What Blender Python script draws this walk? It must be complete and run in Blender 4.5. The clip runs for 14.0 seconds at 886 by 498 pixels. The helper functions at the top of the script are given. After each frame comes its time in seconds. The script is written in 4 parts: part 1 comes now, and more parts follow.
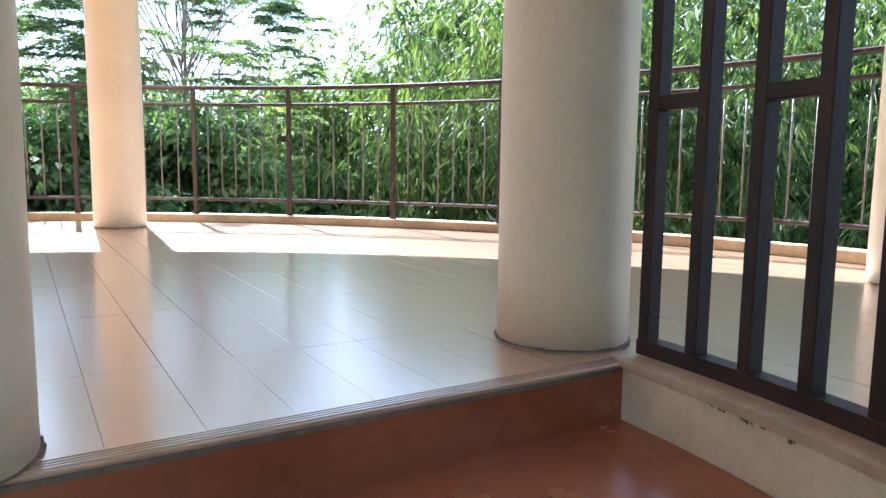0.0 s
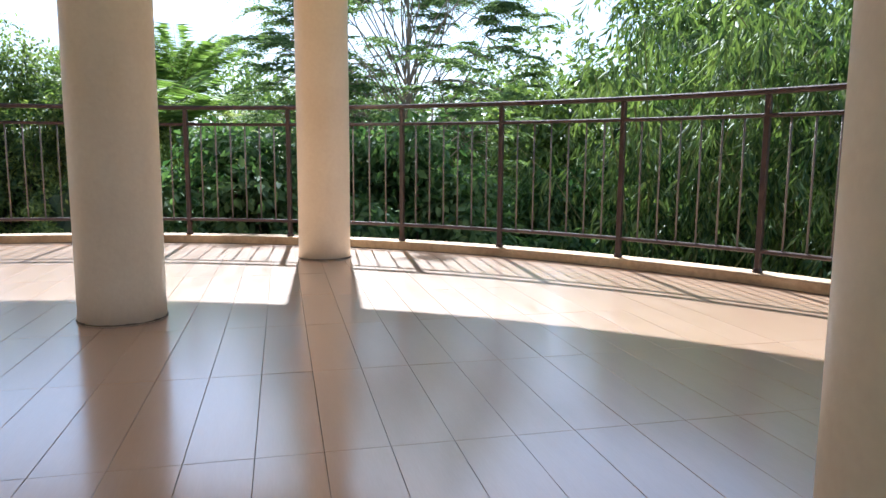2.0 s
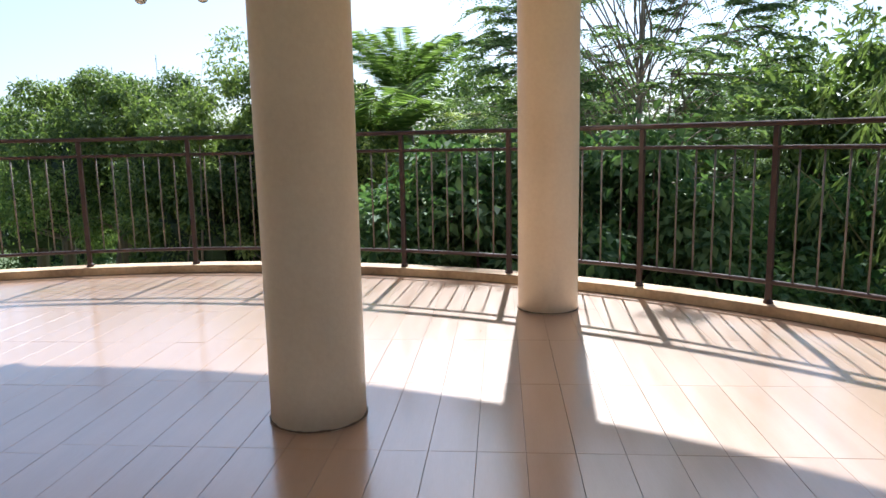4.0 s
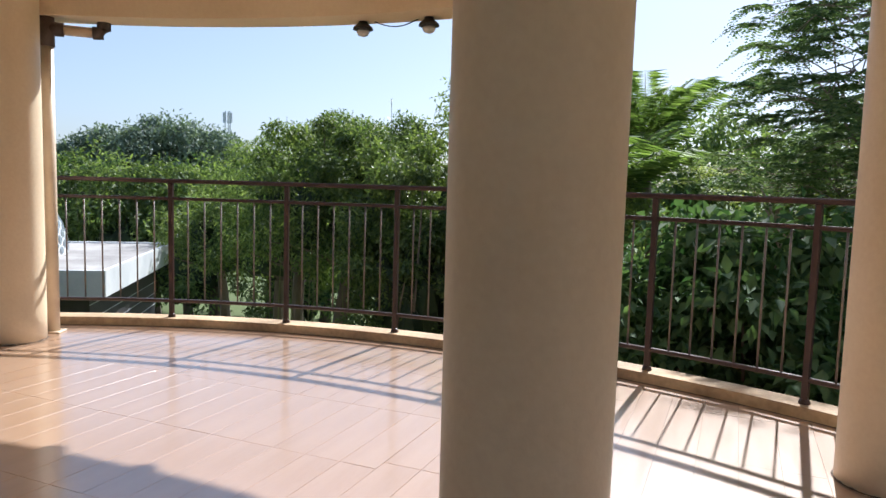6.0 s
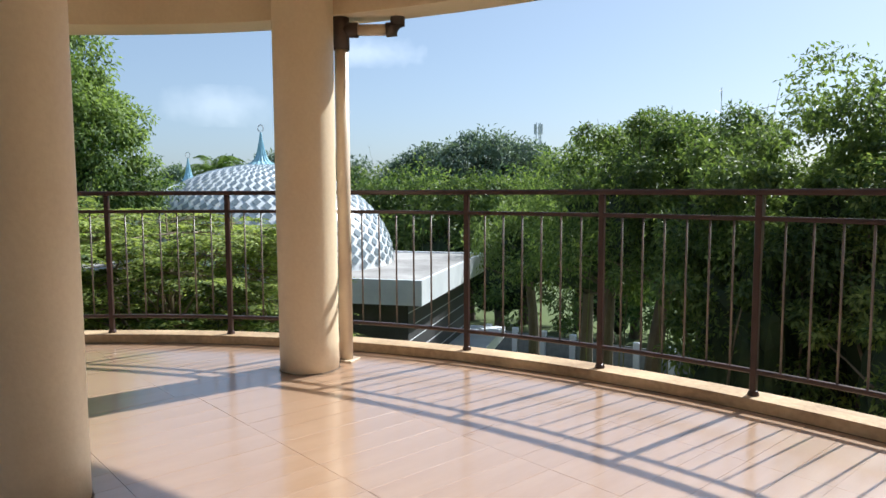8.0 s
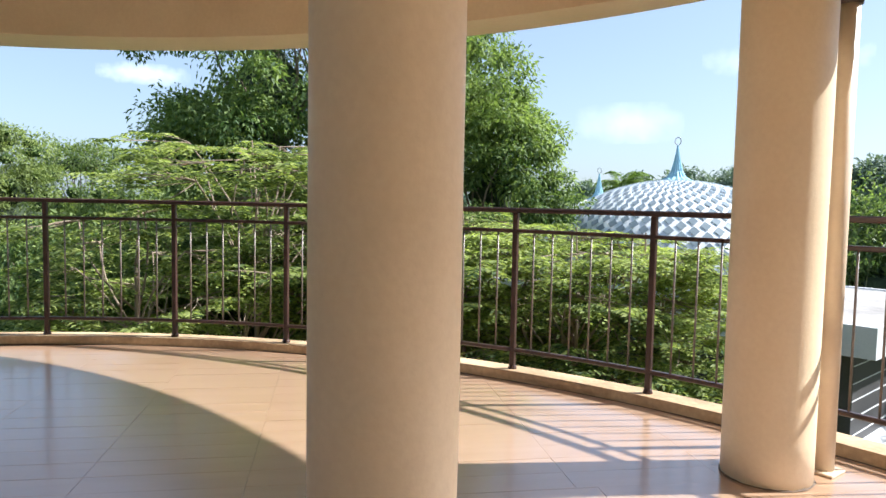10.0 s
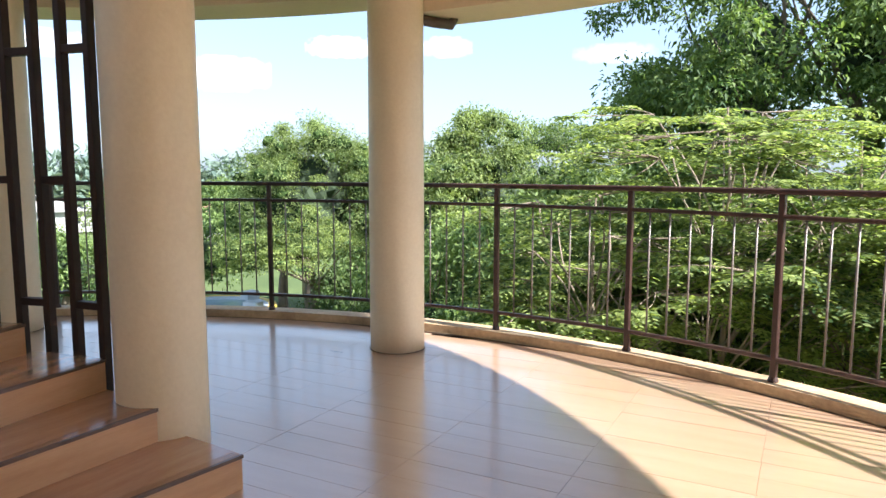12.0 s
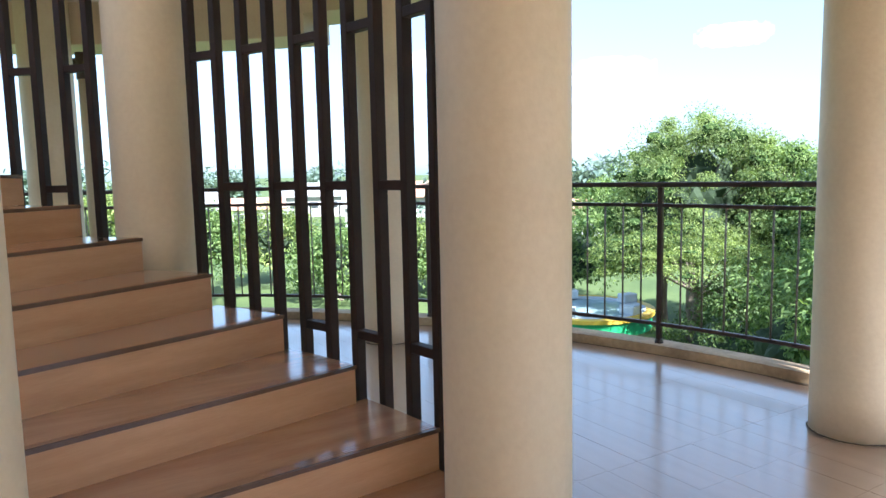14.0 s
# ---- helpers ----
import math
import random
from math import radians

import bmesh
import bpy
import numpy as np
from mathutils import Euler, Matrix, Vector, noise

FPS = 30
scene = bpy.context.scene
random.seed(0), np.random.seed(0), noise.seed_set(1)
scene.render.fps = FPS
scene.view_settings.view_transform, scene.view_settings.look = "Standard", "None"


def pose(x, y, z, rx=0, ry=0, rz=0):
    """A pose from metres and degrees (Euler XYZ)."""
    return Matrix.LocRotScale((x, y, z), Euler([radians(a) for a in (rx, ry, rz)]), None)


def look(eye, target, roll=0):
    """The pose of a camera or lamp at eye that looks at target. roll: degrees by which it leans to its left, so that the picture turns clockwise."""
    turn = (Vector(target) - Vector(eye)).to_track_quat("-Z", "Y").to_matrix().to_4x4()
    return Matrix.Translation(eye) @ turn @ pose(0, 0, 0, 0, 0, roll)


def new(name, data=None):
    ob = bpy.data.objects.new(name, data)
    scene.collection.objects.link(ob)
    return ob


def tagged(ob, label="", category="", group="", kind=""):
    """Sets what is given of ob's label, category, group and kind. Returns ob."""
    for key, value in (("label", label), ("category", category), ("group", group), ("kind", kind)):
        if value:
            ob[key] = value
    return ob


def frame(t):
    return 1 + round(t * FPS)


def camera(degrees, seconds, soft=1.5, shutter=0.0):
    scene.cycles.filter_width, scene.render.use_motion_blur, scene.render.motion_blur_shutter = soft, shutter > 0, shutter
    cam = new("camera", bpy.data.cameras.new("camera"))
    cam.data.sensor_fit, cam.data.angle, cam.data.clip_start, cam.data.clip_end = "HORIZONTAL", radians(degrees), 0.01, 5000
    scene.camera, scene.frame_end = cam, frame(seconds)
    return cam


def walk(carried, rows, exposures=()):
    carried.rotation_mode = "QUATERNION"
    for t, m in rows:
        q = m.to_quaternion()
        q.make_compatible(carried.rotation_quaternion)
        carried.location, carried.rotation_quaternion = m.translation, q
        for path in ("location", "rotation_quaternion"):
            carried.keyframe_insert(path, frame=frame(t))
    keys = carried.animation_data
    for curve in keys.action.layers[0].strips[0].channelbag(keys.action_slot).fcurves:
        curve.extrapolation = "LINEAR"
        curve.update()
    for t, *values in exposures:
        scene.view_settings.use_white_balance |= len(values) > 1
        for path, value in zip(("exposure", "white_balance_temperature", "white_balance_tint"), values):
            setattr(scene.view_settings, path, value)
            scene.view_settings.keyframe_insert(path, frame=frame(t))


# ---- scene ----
cam = camera(65.38, 14.0)
PATH = [
    (0, (0.473, -0.442, 0.587), (1.511, 1.252, 0.354), 0.72),
    (0.5, (0.613, -0.268, 0.721), (1.503, 1.511, 0.514), 1.24),
    (1, (0.782, -0.053, 0.878), (1.409, 1.828, 0.611), 2.10),
    (1.5, (0.840, 0.189, 0.835), (1.463, 2.073, 0.585), 2.03),
    (2, (0.900, 0.440, 0.906), (1.352, 2.370, 0.639), 0.41),
    (2.5, (0.980, 0.635, 1.041), (1.193, 2.593, 0.698), 0.36),
    (5, (0.809, 2.026, 1.379), (0.404, 3.964, 1.095), 0.46),
    (5.5, (0.713, 2.382, 1.397), (0.123, 4.274, 1.132), 2.50),
    (6, (0.511, 2.768, 1.413), (-0.267, 4.601, 1.227), 1.62),
    (6.5, (0.338, 3.069, 1.362), (-0.683, 4.777, 1.165), 0.77),
    (7, (0.118, 3.409, 1.393), (-1.233, 4.867, 1.170), 1.37),
    (7.5, (-0.093, 3.670, 1.400), (-1.493, 5.084, 1.195), -0.18),
    (10, (-1.749, 4.348, 1.430), (-3.719, 4.666, 1.294), 1.10),
    (10.5, (-2.083, 4.336, 1.433), (-4.073, 4.351, 1.242), -0.32),
    (11, (-2.471, 4.304, 1.530), (-4.408, 3.877, 1.272), 0.91),
    (11.5, (-2.826, 4.185, 1.516), (-4.744, 3.669, 1.282), -0.63),
    (12, (-3.233, 4.072, 1.511), (-4.990, 3.146, 1.285), 0.08),
    (12.5, (-3.523, 3.881, 1.513), (-5.149, 2.734, 1.310), -0.19),
    (13, (-3.810, 3.595, 1.472), (-5.247, 2.217, 1.281), -0.53),
    (13.5, (-4.064, 3.395, 1.495), (-5.227, 1.784, 1.273), 0.61),
    (14, (-4.234, 3.055, 1.504), (-5.269, 1.358, 1.285), -1.22),
]
EXPOSURES = [(0.0, 3.05, 5300, 11), (1.0, 2.4, 5400, 10), (2.5, 2.08, 5400, 10), (5.0, 1.46, 5750, 12), (6.0, 1.36, 5800, 13), (7.5, 1.2, 5800, 8), (10.0, 1.76, 5950, 11), (11.0, 2.16, 6000, 11), (12.0, 2.23, 5900, 11), (12.5, 2.27, 5800, 11), (14.0, 2.52, 5400, 8)]
walk(cam, [(t, look(eye, target, roll)) for t, eye, target, roll in PATH], EXPOSURES)

# ---- light ----
SUN_AZ, SUN_EL = 86.4, 43.6          # degrees from +x, degrees above the horizon
world = bpy.data.worlds.new("world")
scene.world = world
world.use_nodes = True
sky = world.node_tree.nodes.new("ShaderNodeTexSky")
sky.sky_type, sky.sun_disc = "NISHITA", False
sky.sun_elevation, sky.sun_rotation = radians(SUN_EL), radians(90 - SUN_AZ)
sky.altitude = 800
sky.air_density, sky.dust_density, sky.ozone_density = 1.0, 2.5, 1.5
background = world.node_tree.nodes["Background"]
haze = world.node_tree.nodes.new("ShaderNodeHueSaturation")
haze.inputs["Saturation"].default_value = 0.85
world.node_tree.links.new(sky.outputs[0], haze.inputs["Color"])
veil, both = world.node_tree.nodes.new("ShaderNodeBackground"), world.node_tree.nodes.new("ShaderNodeAddShader")
veil.inputs[0].default_value, veil.inputs[1].default_value = (0.64, 0.83, 1.00, 1), 0.105      # even haze of a humid sky
world.node_tree.links.new(background.outputs[0], both.inputs[0])
world.node_tree.links.new(veil.outputs[0], both.inputs[1])
world.node_tree.links.new(both.outputs[0], world.node_tree.nodes["World Output"].inputs[0])
world.node_tree.links.new(haze.outputs[0], background.inputs[0])
background.inputs[1].default_value = 0.039
sun = new("sun", bpy.data.lights.new("sun", "SUN"))
sun.data.energy, sun.data.angle, sun.data.color = 3.4, radians(0.8), (1.0, 0.95, 0.86)
sun.matrix_world = look((0.064 * 30, 30, 28.6), (0, 0, 0))


# ---- materials ----
def material(name, low, high, rough=0.6, scale=3.0, fine=60.0, bump=0.1, metal=0.0, stretch=(1, 1, 1), per="", spec=0.5, coat=0.0, vary=0.22, coat_ior=1.5, coat_rough=0.22):
    """Two-scale noise between two colours, fine relief, and optionally a tone of its own for each piece or leaf."""
    m = bpy.data.materials.new(name)
    m.use_nodes = True
    n, l = m.node_tree.nodes, m.node_tree.links
    bsdf = n["Principled BSDF"]
    tc, mp = n.new("ShaderNodeTexCoord"), n.new("ShaderNodeMapping")
    mp.inputs["Scale"].default_value = stretch
    l.new(tc.outputs["Object"], mp.inputs[0])
    big, small = n.new("ShaderNodeTexNoise"), n.new("ShaderNodeTexNoise")
    big.inputs["Scale"].default_value, big.inputs["Detail"].default_value = scale, 4
    small.inputs["Scale"].default_value, small.inputs["Detail"].default_value = fine, 3
    for t in (big, small):
        l.new(mp.outputs[0], t.inputs["Vector"])
    mix = n.new("ShaderNodeMath")
    mix.operation = "MULTIPLY_ADD"
    l.new(small.outputs["Fac"], mix.inputs[0])
    mix.inputs[1].default_value = 0.35
    l.new(big.outputs["Fac"], mix.inputs[2])
    source = mix.outputs[0]
    if per:
        info = n.new("ShaderNodeObjectInfo" if per == "object" else "ShaderNodeNewGeometry")
        add = n.new("ShaderNodeMath")
        add.operation = "MULTIPLY_ADD"
        l.new(info.outputs["Random" if per == "object" else "Random Per Island"], add.inputs[0])
        add.inputs[1].default_value = vary if per == "object" else 0.55
        l.new(source, add.inputs[2])
        off = n.new("ShaderNodeMath")
        off.operation = "SUBTRACT"
        off.inputs[1].default_value = vary / 2 if per == "object" else 0.27
        l.new(add.outputs[0], off.inputs[0])
        source = off.outputs[0]
    ramp = n.new("ShaderNodeValToRGB")
    ramp.color_ramp.elements[0].position, ramp.color_ramp.elements[1].position = 0.38, 0.98
    ramp.color_ramp.elements[0].color, ramp.color_ramp.elements[1].color = (*low, 1), (*high, 1)
    l.new(source, ramp.inputs[0])
    l.new(ramp.outputs[0], bsdf.inputs["Base Color"])
    bp = n.new("ShaderNodeBump")
    bp.inputs["Strength"].default_value, bp.inputs["Distance"].default_value = bump, 0.01
    l.new(small.outputs["Fac"], bp.inputs["Height"])
    l.new(bp.outputs[0], bsdf.inputs["Normal"])
    rr = n.new("ShaderNodeMapRange")
    rr.inputs["To Min"].default_value, rr.inputs["To Max"].default_value = max(rough - 0.08, 0.02), min(rough + 0.12, 1)
    l.new(big.outputs["Fac"], rr.inputs["Value"])
    l.new(rr.outputs[0], bsdf.inputs["Roughness"])
    bsdf.inputs["Metallic"].default_value = metal
    bsdf.inputs["Specular IOR Level"].default_value = spec
    bsdf.inputs["Coat Weight"].default_value, bsdf.inputs["Coat Roughness"].default_value = coat, coat_rough
    bsdf.inputs["Coat IOR"].default_value = coat_ior
    return m


def leaf_material(name, low, high, glow=0.35, rough=0.58):
    """A leaf: a tone for each leaf, gloss, and light that shines through it."""
    m = material(name, low, high, rough, 0.35, 8.0, 0.05, per="leaf", spec=0.3)
    n, l = m.node_tree.nodes, m.node_tree.links
    bsdf, out = n["Principled BSDF"], n["Material Output"]
    tr, mx = n.new("ShaderNodeBsdfTranslucent"), n.new("ShaderNodeMixShader")
    ramp = next(k for k in n if k.type == "VALTORGB")
    warm = n.new("ShaderNodeMix")
    warm.data_type, warm.blend_type = "RGBA", "MULTIPLY"
    warm.inputs[0].default_value = 1.0
    l.new(ramp.outputs[0], warm.inputs[6])
    warm.inputs[7].default_value = (1.35, 1.4, 0.72, 1)
    l.new(warm.outputs[2], tr.inputs[0])
    mx.inputs[0].default_value = glow
    l.new(bsdf.outputs[0], mx.inputs[1])
    l.new(tr.outputs[0], mx.inputs[2])
    l.new(mx.outputs[0], out.inputs[0])
    return m


PLASTER = material("cream_plaster", (0.74, 0.58, 0.385), (0.90, 0.75, 0.535), 0.5, 1.1, 38, 0.12)
CEILING = material("ceiling_plaster", (0.82, 0.73, 0.59), (0.89, 0.81, 0.69), 0.7, 0.8, 40, 0.1)
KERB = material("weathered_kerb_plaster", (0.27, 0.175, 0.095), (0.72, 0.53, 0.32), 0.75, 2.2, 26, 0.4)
WELL = material("stained_cream_wall", (0.50, 0.38, 0.23), (0.80, 0.67, 0.46), 0.6, 2.4, 30, 0.25)
# joint grime; the painted shadow strip under the landing uses it too
GRIME_AND_SHADOW = material("dark_grime_and_shadow", (0.10, 0.07, 0.05), (0.22, 0.16, 0.11), 0.85, 20, 90, 0.3)
GROUT = material("dark_grout", (0.37, 0.255, 0.18), (0.46, 0.33, 0.245), 0.7, 9, 80, 0.2)
TILE = material("wood_look_tile", (0.42, 0.265, 0.165), (0.50, 0.335, 0.225), 0.30, 1.6, 26, 0.035, stretch=(7, 0.7, 1), per="object", spec=0.6, coat=1.0, vary=0.07, coat_ior=2.2, coat_rough=0.17)
REDTILE = material("red_brown_stair_tile", (0.23, 0.066, 0.028), (0.37, 0.125, 0.056), 0.22, 2.5, 22, 0.05, spec=0.5)
TREAD = material("brown_tread_tile", (0.34, 0.16, 0.078), (0.46, 0.245, 0.13), 0.16, 2.5, 22, 0.05, stretch=(1, 6, 1), spec=0.6, coat=0.8, coat_rough=0.12)
RISER = material("tan_riser_tile", (0.54, 0.285, 0.135), (0.69, 0.41, 0.225), 0.32, 2.0, 20, 0.08, stretch=(1, 1, 8), per="object")
NOSING = material("dark_ribbed_nosing", (0.10, 0.055, 0.035), (0.20, 0.12, 0.08), 0.18, 4, 40, 0.1)
RAIL = material("oxide_brown_rail_paint", (0.034, 0.017, 0.014), (0.068, 0.034, 0.028), 0.33, 6, 70, 0.12)
LEDGE = material("worn_ledge_plaster", (0.30, 0.19, 0.11), (0.58, 0.43, 0.28), 0.5, 3.0, 30, 0.2)
BAR = material("pale_worn_bar_paint", (0.11, 0.088, 0.076), (0.25, 0.205, 0.18), 0.35, 6, 60, 0.1)
GRILLE = material("dark_brown_grille_paint", (0.022, 0.012, 0.009), (0.050, 0.028, 0.020), 0.5, 5, 60, 0.12, spec=0.25)
PVC = material("cream_drain_pipe", (0.58, 0.45, 0.32), (0.70, 0.57, 0.42), 0.45, 3, 40, 0.08)
BLACK = material("black_plastic", (0.02, 0.018, 0.018), (0.05, 0.045, 0.045), 0.45, 5, 60, 0.1)
DARKPVC = material("dark_pipe_fitting", (0.06, 0.04, 0.035), (0.12, 0.085, 0.07), 0.5, 5, 60, 0.1)
LENS = material("clear_lamp_glass", (0.5, 0.5, 0.5), (0.7, 0.7, 0.7), 0.1, 5, 60, 0.02)
WHITE = material("white_painted_concrete", (0.52, 0.55, 0.58), (0.72, 0.74, 0.76), 0.6, 1.2, 20, 0.15)
ROOFTOP = material("stained_concrete_roof", (0.20, 0.19, 0.18), (0.46, 0.44, 0.42), 0.85, 0.7, 8, 0.3)
DARKWALL = material("charcoal_tiled_wall", (0.035, 0.034, 0.036), (0.075, 0.072, 0.074), 0.5, 1.5, 20, 0.1)
DOMEWHITE = material("white_dome_tile", (0.72, 0.76, 0.78), (0.84, 0.86, 0.88), 0.3, 1.0, 15, 0.05)
DOMEGREY = material("grey_dome_tile", (0.15, 0.19, 0.22), (0.26, 0.31, 0.34), 0.3, 1.0, 15, 0.05)
SPIRE = material("pale_blue_spire", (0.22, 0.45, 0.58), (0.42, 0.66, 0.76), 0.35, 1.5, 20, 0.05)
SILVER = material("silver_finial", (0.5, 0.5, 0.5), (0.7, 0.7, 0.7), 0.3, 5, 40, 0.05, metal=0.8)
GRASS = material("lawn_and_soil", (0.05, 0.08, 0.02), (0.13, 0.17, 0.05), 0.9, 0.15, 3, 0.5)
BARK = material("grey_brown_bark", (0.10, 0.075, 0.055), (0.24, 0.19, 0.14), 0.9, 4, 30, 0.5, stretch=(1, 1, 0.3))
PALEBARK = material("pale_bark", (0.20, 0.15, 0.11), (0.34, 0.27, 0.20), 0.85, 4, 30, 0.4, stretch=(1, 1, 0.3))
CULM = material("bamboo_culm", (0.13, 0.14, 0.05), (0.26, 0.25, 0.10), 0.5, 3, 20, 0.1)
# dark green standing in for the shade deep inside the crowns
CORE = material("painted_crown_shade", (0.016, 0.028, 0.012), (0.045, 0.070, 0.026), 0.8, 2.5, 9, 0.8)
# clump filler: leaf colour darkened to give the shade between leaves
MASS = material("shaded_clump_fill", (0.022, 0.042, 0.013), (0.072, 0.115, 0.034), 0.9, 1.8, 7, 1.0, spec=0.1)
ORANGE = material("orange_roof_tiles", (0.38, 0.20, 0.13), (0.50, 0.29, 0.20), 0.8, 2, 10, 0.3)
TOWN = material("pale_house_wall", (0.36, 0.35, 0.33), (0.52, 0.50, 0.48), 0.8, 0.5, 4, 0.1, per="object")
RED = material("red_painted_panel", (0.45, 0.04, 0.07), (0.60, 0.07, 0.10), 0.5, 1, 8, 0.05)
YELLOW = material("yellow_painted_rim", (0.65, 0.42, 0.04), (0.80, 0.56, 0.08), 0.5, 1, 10, 0.05)
GREENPAINT = material("green_painted_wall", (0.03, 0.30, 0.11), (0.06, 0.42, 0.17), 0.5, 1, 10, 0.05)
POOLWATER = material("pool_water", (0.30, 0.42, 0.45), (0.45, 0.55, 0.57), 0.06, 1, 10, 0.05)
MESHGREY = material("grey_fence_mesh", (0.14, 0.15, 0.15), (0.26, 0.27, 0.27), 0.7, 4, 40, 0.2)
GLASS = material("dark_window_glass", (0.03, 0.035, 0.04), (0.06, 0.065, 0.07), 0.08, 2, 10, 0.0)

L_BAMBOO = leaf_material("bamboo_leaves", (0.026, 0.062, 0.024), (0.19, 0.255, 0.085), 0.33)
L_DARK = leaf_material("dark_broad_leaves", (0.055, 0.095, 0.036), (0.20, 0.26, 0.085), 0.48, 0.42)
L_MID = leaf_material("green_broad_leaves", (0.055, 0.105, 0.036), (0.27, 0.35, 0.12), 0.42)
L_BLUE = leaf_material("cool_green_lobed_leaves", (0.035, 0.085, 0.035), (0.13, 0.21, 0.09), 0.38, 0.7)
L_OLIVE = leaf_material("olive_green_leaves", (0.095, 0.14, 0.05), (0.32, 0.38, 0.14), 0.42)
L_MIST = leaf_material("grey_green_leaflets", (0.05, 0.095, 0.045), (0.19, 0.26, 0.12), 0.45)
L_LIME = leaf_material("yellow_green_leaflets", (0.05, 0.092, 0.033), (0.39, 0.45, 0.15), 0.46)
L_PALM = leaf_material("palm_leaflets", (0.08, 0.14, 0.035), (0.22, 0.31, 0.10), 0.5)
# aerial haze put into the leaf colour as a paler, bluish green
L_FAR = leaf_material("haze_tinted_leaves", (0.11, 0.16, 0.13), (0.21, 0.27, 0.21), 0.25)


# ---- building helpers ----
CX, CY = -1.830, 1.175                # the axis of the round building


def pt(r, a, z=0.0):
    return Vector((CX + r * math.cos(radians(a)), CY + r * math.sin(radians(a)), z))


def part(name, bm, mat, parent=None, label="", smooth=False):
    me = bpy.data.meshes.new(name)
    bm.normal_update()
    bm.to_mesh(me)
    bm.free()
    me.materials.append(mat)
    if smooth:
        me.polygons.foreach_set("use_smooth", [True] * len(me.polygons))
    ob = new(name, me)
    if parent is not None:
        ob.parent = parent
    if label:
        tagged(ob, label)
    return ob


def thing(name, label, category, group="", kind=""):
    ob = new(name)
    return tagged(ob, label, category, group, kind)


def prism(bm, poly, z0, z1):
    """A solid over a convex or simple polygon of (x, y)."""
    n = len(poly)
    lo = [bm.verts.new((x, y, z0)) for x, y in poly]
    hi = [bm.verts.new((x, y, z1)) for x, y in poly]
    bm.faces.new(hi)
    bm.faces.new(lo[::-1])
    for i in range(n):
        j = (i + 1) % n
        bm.faces.new((lo[i], lo[j], hi[j], hi[i]))
    return bm


def sector(bm, r0, r1, z0, z1, a0, a1, step=3.0):
    """A curved block between two radii, heights and angles, round the axis of the building."""
    n = max(1, int(abs(a1 - a0) / step))
    full = abs(a1 - a0) >= 359.9
    rows = []
    for i in range(n if full else n + 1):
        a = a0 + (a1 - a0) * i / n
        rows.append([bm.verts.new(pt(r, a, z)) for r, z in ((r0, z0), (r1, z0), (r1, z1), (r0, z1))])
    m = len(rows)
    for i in range(m if full else m - 1):
        p, q = rows[i], rows[(i + 1) % m]
        for k in range(4):
            j = (k + 1) % 4
            bm.faces.new((p[k], p[j], q[j], q[k]))
    if not full:
        bm.faces.new(rows[0][::-1])
        bm.faces.new(rows[-1])
    bmesh.ops.recalc_face_normals(bm, faces=bm.faces)
    return bm


def tube(bm, points, radius, seg=10, radius_end=None, cap=True):
    """A round tube along points, tapering to radius_end."""
    points = [Vector(p) for p in points]
    rings = []
    for i, p in enumerate(points):
        d = (points[min(i + 1, len(points) - 1)] - points[max(i - 1, 0)]).normalized()
        u = d.cross(Vector((0, 0, 1)) if abs(d.z) < 0.95 else Vector((1, 0, 0))).normalized()
        v = d.cross(u)
        r = radius if radius_end is None else radius + (radius_end - radius) * i / (len(points) - 1)
        rings.append([bm.verts.new(p + (u * math.cos(2 * math.pi * k / seg) + v * math.sin(2 * math.pi * k / seg)) * r) for k in range(seg)])
    for p, q in zip(rings, rings[1:]):
        for k in range(seg):
            j = (k + 1) % seg
            bm.faces.new((p[k], p[j], q[j], q[k]))
    if cap:
        bm.faces.new(rings[0][::-1])
        bm.faces.new(rings[-1])
    return bm


def lathe(bm, profile, seg=32, at=(0, 0, 0)):
    rings = [[bm.verts.new((at[0] + r * math.cos(2 * math.pi * k / seg), at[1] + r * math.sin(2 * math.pi * k / seg), at[2] + z)) for k in range(seg)] for r, z in profile]
    for p, q in zip(rings, rings[1:]):
        for k in range(seg):
            j = (k + 1) % seg
            bm.faces.new((p[k], p[j], q[j], q[k]))
    bm.faces.new(rings[0][::-1])
    bm.faces.new(rings[-1])
    return bm


def box(bm, centre, size, turn=0.0, bevel=0.0):
    m = pose(*centre, 0, 0, turn) @ Matrix.Diagonal((*size, 1))
    made = bmesh.ops.create_cube(bm, size=1.0, matrix=m)
    if bevel:
        edges = list({e for v in made["verts"] for e in v.link_edges})
        bmesh.ops.bevel(bm, geom=edges, offset=bevel, segments=1, affect="EDGES")
    return bm


# ---- the terrace: floor, kerb, roof ----
EDGE_Y = 1.030                       # edge of the landing above the stairs
R_FLOOR, R_WELL = 6.985, 3.850
slab = bmesh.new()
sector(slab, 3.90, 7.19, -0.35, -0.012, -182.1, 2.1 - 4.2)
prism(slab, [(CX + 7.19 * math.cos(a), max(EDGE_Y, CY + 7.19 * math.sin(a))) for a in np.linspace(radians(-2.07), radians(182.07), 90)], -0.35, -0.012)
floor = tagged(part("floor", slab, GROUT), "wood-look tiled terrace floor with dark joints", "floor", kind="structure")

